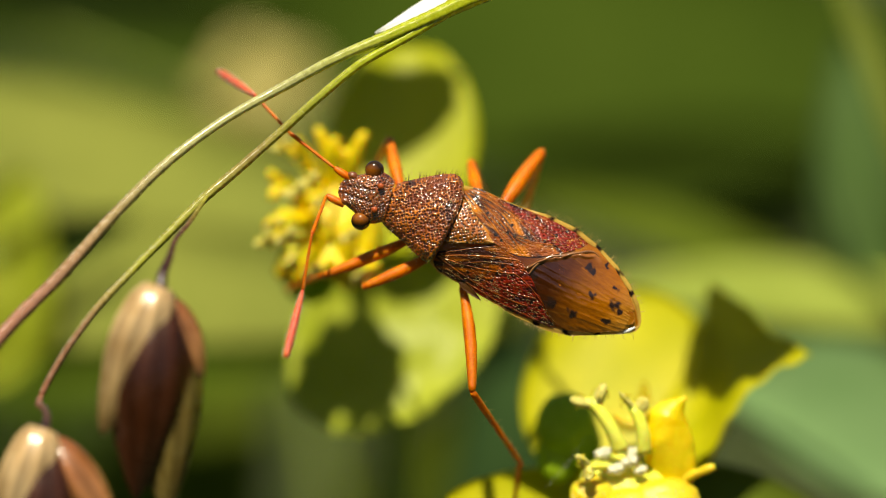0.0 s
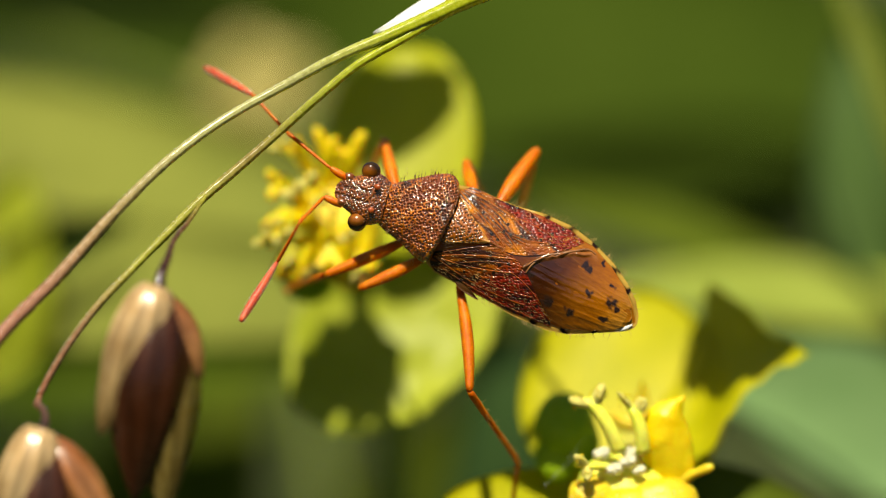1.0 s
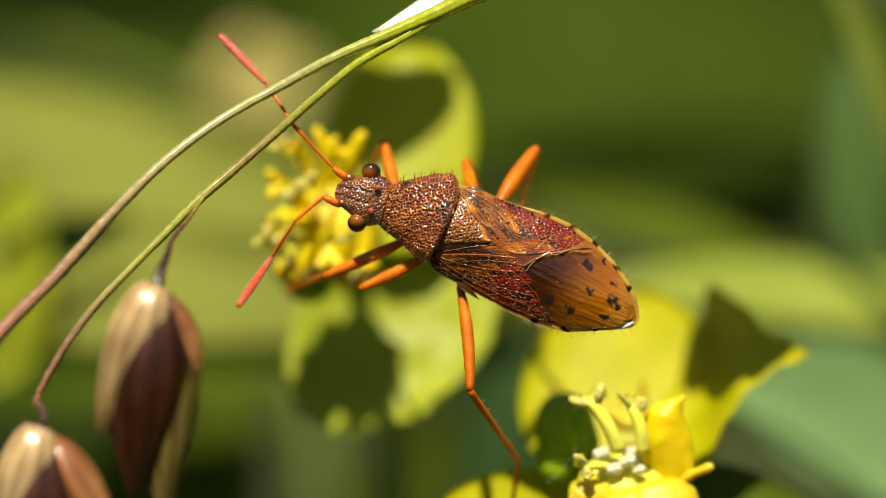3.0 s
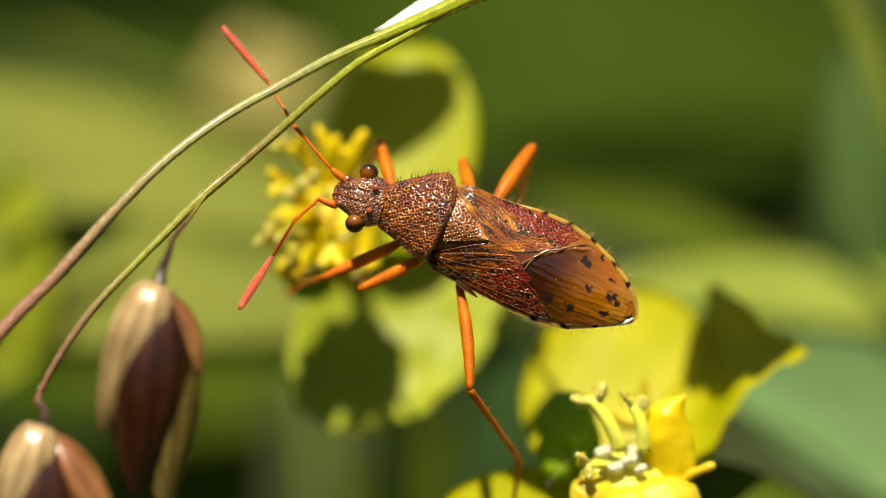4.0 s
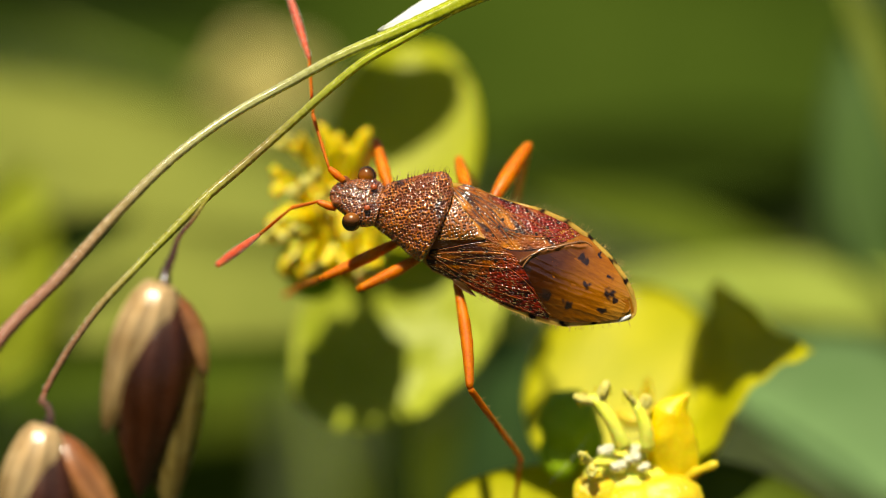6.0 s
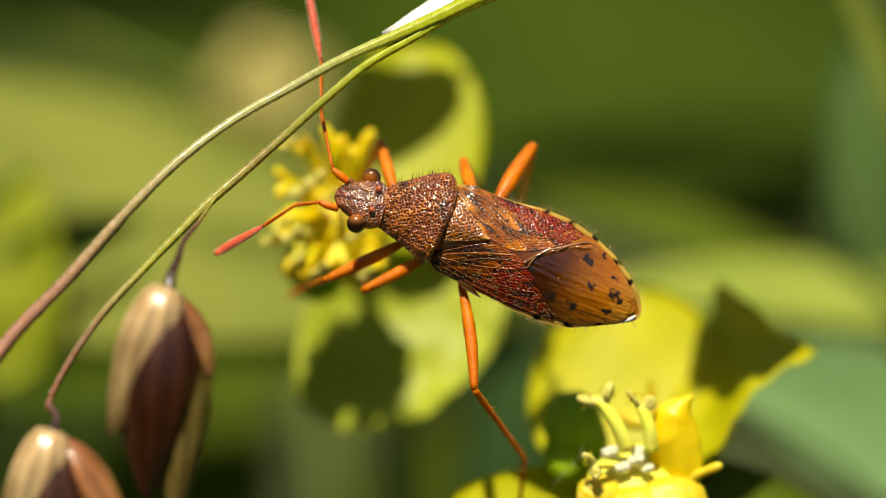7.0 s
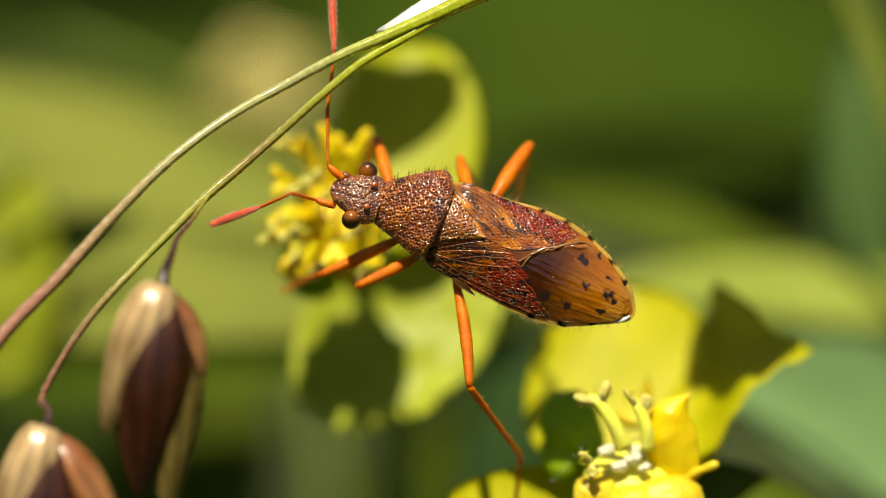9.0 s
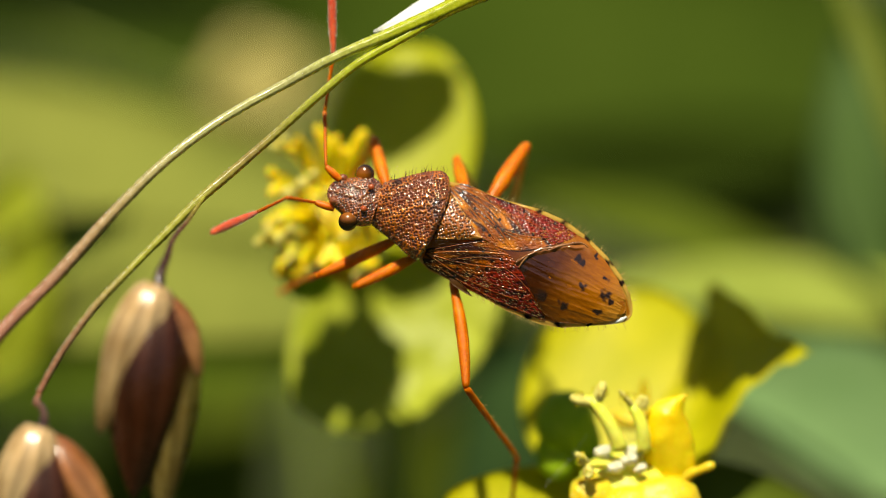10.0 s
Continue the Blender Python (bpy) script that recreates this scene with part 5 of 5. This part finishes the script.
def limb(length, radii, mat, name, parent, label="", bristle=0, seed=1, hair_len=0.1, bow=0.0):
    """A leg or feeler piece from its joint along +x."""
    n = 26
    x = np.linspace(0, length, n)
    path = np.stack((x, bow * np.sin(np.pi * x / length), 0 * x), -1)
    r = np.interp(np.linspace(0, 1, n), np.linspace(0, 1, len(radii)), radii)
    r[0] *= 0.75
    r[-1] *= 0.75
    v, f = tube(path, r, 14, 0.02)
    pieces = [(v, f)]
    if bristle:
        rng = np.random.default_rng(seed)
        k = rng.uniform(0.04, 0.98, bristle)
        a = rng.uniform(0, 2 * np.pi, bristle)
        rad = np.interp(k, np.linspace(0, 1, len(radii)), radii)
        roots = np.stack((k * length, bow * np.sin(np.pi * k) + rad * np.cos(a) * 0.9, rad * np.sin(a) * 0.9), -1)
        ways = np.stack((np.full(bristle, 0.7), np.cos(a), np.sin(a)), -1)
        hv, hf = hairs(roots, ways, hair_len, 0.0045, seed=seed)
        ob = part(name, v, f, mat, parent, label)
        return ob, (hv, hf)
    return part(name, v, f, mat, parent, label), None


def aim(p, way):
    """Pose at p (mm) whose x axis runs along way and whose z axis stays near the third axis."""
    x = Vector(way).normalized()
    z = Vector((0, 0, 1))
    y = z.cross(x)
    y = y.normalized() if y.length > 1e-4 else Vector((0, 1, 0))
    z = x.cross(y)
    m = Matrix([[x[i], y[i], z[i]] for i in range(3)]).to_4x4()
    return Matrix.Translation(Vector(p) * MM) @ m


def set_hairs(hv, parent):
    if hv is not None:
        part("bristles", hv[0], hv[1], M["hair"], parent, kind="stuff")


# legs: hip, knee, ankle, toe in the bug's axes (mm), with femur and shin thickness
LEGS = [
    ("hind_leg", (-0.10, -1.07, -0.30), (1.18, -3.25, 0.60), (3.02, -4.39, -1.60), (3.45, -5.67, -2.40), 0.150, 0.082),
    ("front_leg", (-1.67, -0.65, -0.40), (-3.07, -2.25, -0.50), (-3.60, -2.75, -3.20), (-3.90, -3.14, -3.80), 0.150, 0.080),
    ("middle_leg", (-1.03, -0.77, -0.40), (-2.16, -2.15, -0.40), (-2.22, -2.04, -3.60), (-2.16, -1.71, -4.60), 0.150, 0.080),
    ("front_leg", (-2.34, 0.23, -0.40), (-3.20, 1.29, -1.40), (-3.29, 0.42, -3.60), (-3.36, -0.04, -5.00), 0.160, 0.085),
    ("middle_leg", (-0.59, 0.92, -0.40), (-1.20, 1.68, -1.60), (-0.65, 1.27, -4.00), (-0.50, 1.13, -5.50), 0.160, 0.085),
    ("hind_leg", (-0.06, 0.93, -0.50), (0.24, 2.67, -1.50), (0.50, 1.41, -3.20), (0.68, 0.78, -5.50), 0.200, 0.090),
]


def join_bristles(ob, hv, mat="hair"):
    """Adds the bristles to a piece's own mesh, with the pale bristle material."""
    if hv is None:
        return
    me = ob.data
    bm = bmesh.new()
    bm.from_mesh(me)
    vs = [bm.verts.new(Vector(p) * MM) for p in hv[0]]
    for q in hv[1]:
        face = bm.faces.new([vs[i] for i in q])
        face.material_index = 1
        face.smooth = True
    bm.to_mesh(me)
    bm.free()
    me.materials.append(M[mat])


def bug_legs():
    made = []
    for i, (name, hip, knee, ankle, toe, rf, rt) in enumerate(LEGS):
        hip, knee, ankle, toe = (np.array(q) for q in (hip, knee, ankle, toe))
        l = np.linalg.norm(knee - hip)
        bow = 0.07 if i == 0 else 0.02
        leg, hv = limb(l, (rf * 0.55, rf * 0.8, rf, rf * 0.98, rf * 0.82, rf * 0.6), M["leg"], name, bug, "translucent orange leg", 60, 20 + i, 0.10, bow)
        base = aim(hip, knee - hip)
        leg.matrix_basis = base
        set_hairs(hv, leg)
        for piece, p, q, r, count in (("shin", knee, ankle, rt, 50), ("foot", ankle, toe, rt * 0.8, 24)):
            s, hv = limb(np.linalg.norm(q - p), (r * 1.05, r, r * 0.85, r * 0.8, r * 0.75), M["leg"], piece, leg, "", count, 40 + i, 0.14)
            join_bristles(s, hv)
            s.matrix_basis = base.inverted() @ aim(p, q - p)
        made.append((leg, base, hip, toe))
    return made


# feelers: joint pieces' lengths and their directions over time
PIECES = (0.48, 1.39, 1.33, 1.78)
RADII = ((0.075, 0.095, 0.09, 0.06), (0.036, 0.04, 0.042, 0.05), (0.036, 0.036, 0.04, 0.042), (0.045, 0.075, 0.094, 0.10, 0.095, 0.065))


def build_feeler(seed):
    first, hv = limb(PIECES[0], RADII[0], M["antenna"], "antenna", bug, "jointed orange feeler with a red club", 14, seed, 0.08)
    rest = []
    for k, (name, mat, count, hl) in enumerate((("second_segment", "antenna", 46, 0.09), ("third_segment", "antenna", 60, 0.07), ("club_segment", "club", 320, 0.06)), 1):
        s, hv = limb(PIECES[k], RADII[k], M[mat], name, first, "downy red club" if mat == "club" else "", count, seed + k, hl)
        rest.append((s, hv))
    return first, rest


bug_body()
bug_bristles()
head = bug_head()
legs = bug_legs()
FEELERS = []
for seed in (31, 47):
    first, rest = build_feeler(seed)
    for ob, hv in rest:
        join_bristles(ob, hv, "frost" if ob.name.startswith("club") else "hair")
    FEELERS.append((first, [ob for ob, _ in rest]))


# ---------------------------------------------------------------- what moves
# the bug: seconds, shift in the plane (mm) and turn (degrees)
BUG_ROWS = [
    (0.0, 0.205, -0.051, -2.66),
    (0.5, 0.190, -0.037, -2.46),
    (1.0, 0.155, -0.028, -1.95),
    (1.5, 0.158, -0.020, -1.33),
    (2.0, 0.158, -0.016, -1.17),
    (2.5, 0.167, -0.009, -1.53),
    (4.0, 0.088, 0.011, -0.37),
    (4.5, 0.000, -0.000, -0.00),
    (5.0, -0.040, -0.025, 0.08),
    (5.5, -0.054, 0.001, 0.43),
    (7.0, -0.032, 0.033, 0.50),
    (7.5, -0.078, 0.017, 0.01),
    (8.0, -0.058, 0.003, -0.37),
    (8.5, -0.050, 0.031, -0.09),
    (9.0, -0.067, 0.040, -0.43),
    (9.5, -0.040, 0.048, -0.34),
    (10.0, -0.048, 0.046, -0.38),
]
# its head on the neck: seconds, shift (mm), turn in the plane and roll (degrees)
HEAD_ROWS = [
    (0.0, -0.073, 0.080, 11.0, -0.0),
    (0.5, -0.094, 0.083, 11.8, -1.5),
    (1.0, -0.050, 0.071, 9.9, -3.0),
    (1.5, -0.055, 0.104, 11.0, -3.0),
    (2.0, -0.065, 0.102, 10.6, -3.0),
    (2.5, -0.045, 0.070, 9.6, -3.0),
    (4.0, -0.025, 0.039, 8.2, -9.0),
    (4.5, 0.000, 0.000, 6.0, -20.0),
    (5.0, 0.011, -0.021, 5.9, -24.0),
    (5.5, -0.011, 0.009, 5.2, -23.0),
    (7.0, 0.008, -0.019, 5.2, -25.0),
    (7.5, -0.006, 0.002, 5.0, -23.5),
    (8.0, -0.000, -0.005, 4.9, -22.0),
    (8.5, -0.001, 0.018, 5.5, -19.0),
    (9.0, -0.012, 0.013, 5.2, -16.0),
    (9.5, -0.001, -0.009, 4.6, -17.0),
    (10.0, 0.003, -0.021, 4.7, -18.0),
]
# the swaying grass: seconds, shift (mm) and turn (degrees)
GRASS_ROWS = [
    (0.0, 0.030, -0.017, 0.18),
    (0.5, 0.025, -0.012, 0.17),
    (1.0, 0.031, -0.017, 0.17),
    (1.5, 0.030, -0.017, 0.18),
    (2.0, 0.009, -0.004, 0.12),
    (2.5, 0.004, -0.004, 0.11),
    (4.0, -0.001, -0.001, 0.05),
    (4.5, 0.000, -0.000, -0.00),
    (5.0, 0.013, -0.026, 0.18),
    (5.5, 0.016, -0.008, 0.06),
    (6.8, 0.073, -0.094, 0.50),
    (7.0, 0.068, -0.093, 0.53),
    (7.5, 0.046, -0.086, 0.42),
    (8.0, 0.055, -0.090, 0.34),
    (8.5, 0.030, -0.044, 0.22),
    (9.0, -0.008, -0.043, 0.17),
    (9.5, 0.012, -0.042, 0.18),
    (10.0, -0.013, -0.034, 0.06),
]
GRASS_PIVOT = (-6.82, -0.77, -1.80)

# feelers in the bug's axes: seconds and root (mm); then each piece's heading in the plane and rise (degrees)
RIGHT_ROOT = [(0.0, -3.55, 0.01, 0.12), (0.5, -3.55, 0.02, 0.12), (1.0, -3.54, 0.05, 0.12), (1.5, -3.53, 0.05, 0.12), (2.0, -3.53, 0.06, 0.12), (2.7, -3.50, 0.05, 0.12), (3.8, -3.47, 0.05, 0.12), (4.5, -3.48, 0.02, 0.12), (5.0, -3.49, 0.04, 0.12), (5.7, -3.47, 0.07, 0.12), (6.8, -3.48, 0.07, 0.12), (7.5, -3.50, 0.05, 0.12), (8.0, -3.48, 0.04, 0.12), (8.5, -3.50, 0.06, 0.12), (9.2, -3.49, 0.03, 0.12), (10.0, -3.48, 0.03, 0.12)]
RIGHT_WAYS = [
    [(173, 0), (174, 0), (174, 0), (174, 0), (170, 0), (168, 0), (167, 0), (159, 0), (164, 0), (161, 0), (163, 0), (160, 0), (160, 0), (160, 0), (164, 0), (160, 0)],
    [(168, -9), (169, -14), (166, -13), (164, -11), (161, -14), (158, -0), (156, -5), (151, -12), (134, -8), (131, -13), (126, -13), (122, -17), (121, -14), (117, -13), (115, -7), (116, -17)],
    [(159, -23), (158, -14), (158, -20), (155, -23), (152, -18), (149, -26), (147, -24), (139, -19), (123, -17), (118, -10), (115, -15), (112, -8), (110, -0), (107, -0), (107, -0), (105, -0)],
    [(172, -47), (179, -43), (175, -37), (171, -31), (164, -26), (160, -19), (155, -13), (149, -0), (133, -15), (132, -19), (125, -17), (121, -13), (121, -15), (118, -12), (117, -11), (115, -0)],
]
LEFT_ROOT = [(0.0, -3.43, -0.61, 0.12), (0.5, -3.43, -0.59, 0.12), (1.0, -3.39, -0.57, 0.12), (1.5, -3.41, -0.57, 0.12), (2.0, -3.43, -0.57, 0.12), (2.7, -3.41, -0.57, 0.12), (3.8, -3.44, -0.58, 0.12), (4.5, -3.42, -0.61, 0.12), (5.0, -3.38, -0.62, 0.12), (5.7, -3.38, -0.59, 0.12), (6.8, -3.44, -0.61, 0.12), (7.5, -3.45, -0.60, 0.12), (8.0, -3.43, -0.58, 0.12), (8.5, -3.45, -0.58, 0.12), (9.2, -3.38, -0.64, 0.12), (10.0, -3.34, -0.64, 0.12)]
LEFT_WAYS = [
    [(179, 0), (180, 0), (181, 0), (178, 0), (178, 0), (179, 0), (180, 0), (179, 0), (185, 0), (184, 0), (183, 0), (185, 0), (188, 0), (187, 0), (186, 0), (186, 0)],
    [(-82, 46), (-86, 46), (-105, 55), (-106, 53), (-107, 53), (-111, 55), (-110, 57), (-112, 59), (-131, 64), (-139, 66), (-146, 68), (-155, 68), (-166, 67), (-167, 68), (-172, 67), (-165, 64)],
    [(-73, -0), (-76, -10), (-96, -35), (-97, -38), (-99, -33), (-101, -34), (-100, -41), (-103, -44), (-117, -38), (-118, -39), (-125, -43), (-129, -46), (-136, -49), (-136, -50), (-134, -50), (-133, -52)],
    [(-77, 28), (-82, 35), (-95, 26), (-98, 30), (-98, 38), (-98, 41), (-96, 38), (-100, 40), (-115, 53), (-117, 51), (-123, 49), (-128, 51), (-132, 52), (-134, 51), (-133, 51), (-129, 52)],
]
FEELER_ROWS = ((RIGHT_ROOT, RIGHT_WAYS), (LEFT_ROOT, LEFT_WAYS))


def heading(yaw, rise):
    y, p = radians(yaw), radians(rise)
    return Vector((math.cos(y) * math.cos(p), math.sin(y) * math.cos(p), math.sin(p)))


def motions():
    walk(bug, [(t, bug_pose(u, v, r)) for t, u, v, r in BUG_ROWS])
    walk(head, [(t, pose((NECK[0] + x) * MM, (NECK[1] + y) * MM, NECK[2] * MM) @ pose(0, 0, 0, 0, 0, turn) @ pose(0, 0, 0, roll)) for t, x, y, turn, roll in HEAD_ROWS])
    rest = grass.matrix_world.copy()
    hub = Vector(world(GRASS_PIVOT))
    spin = Vector(-AWAY)
    rows = []
    for t, u, v, r in GRASS_ROWS:
        move = Matrix.Translation(Vector(turned((u, v, 0))) * MM)
        rows.append((t, move @ Matrix.Translation(hub) @ Matrix.Rotation(radians(r), 4, spin) @ Matrix.Translation(-hub) @ rest))
    walk(grass, rows)
    # the outstretched hind foot keeps its hold while the body shifts over it
    still = bug_pose()
    for leg, base, hip, toe in legs[:1]:
        rows = []
        for t, u, v, r in BUG_ROWS:
            kept = bug_pose(u, v, r).inverted() @ still @ (Vector(toe) * MM)
            now, was = kept - Vector(hip) * MM, Vector(toe - hip) * MM
            swing = math.atan2(now.y, now.x) - math.atan2(was.y, was.x)
            turn = Matrix.Translation(Vector(hip) * MM) @ Matrix.Rotation(swing, 4, "Z") @ Matrix.Translation(Vector(hip) * -MM)
            rows.append((t, turn @ base))
        walk(leg, rows)
    for (first, others), (roots, ways) in zip(FEELERS, FEELER_ROWS):
        tracks = [[] for _ in range(4)]
        for k, (t, a, b, c) in enumerate(roots):
            p = Vector((a, b, c))
            first_pose = None
            for j in range(4):
                d = heading(*ways[j][k])
                m = aim(p, d)
                if first_pose is None:
                    first_pose = m
                    tracks[0].append((t, m))
                else:
                    tracks[j].append((t, first_pose.inverted() @ m))
                p = p + d * PIECES[j]
        for ob, rows in zip((first, *others), tracks):
            walk(ob, rows)


motions()
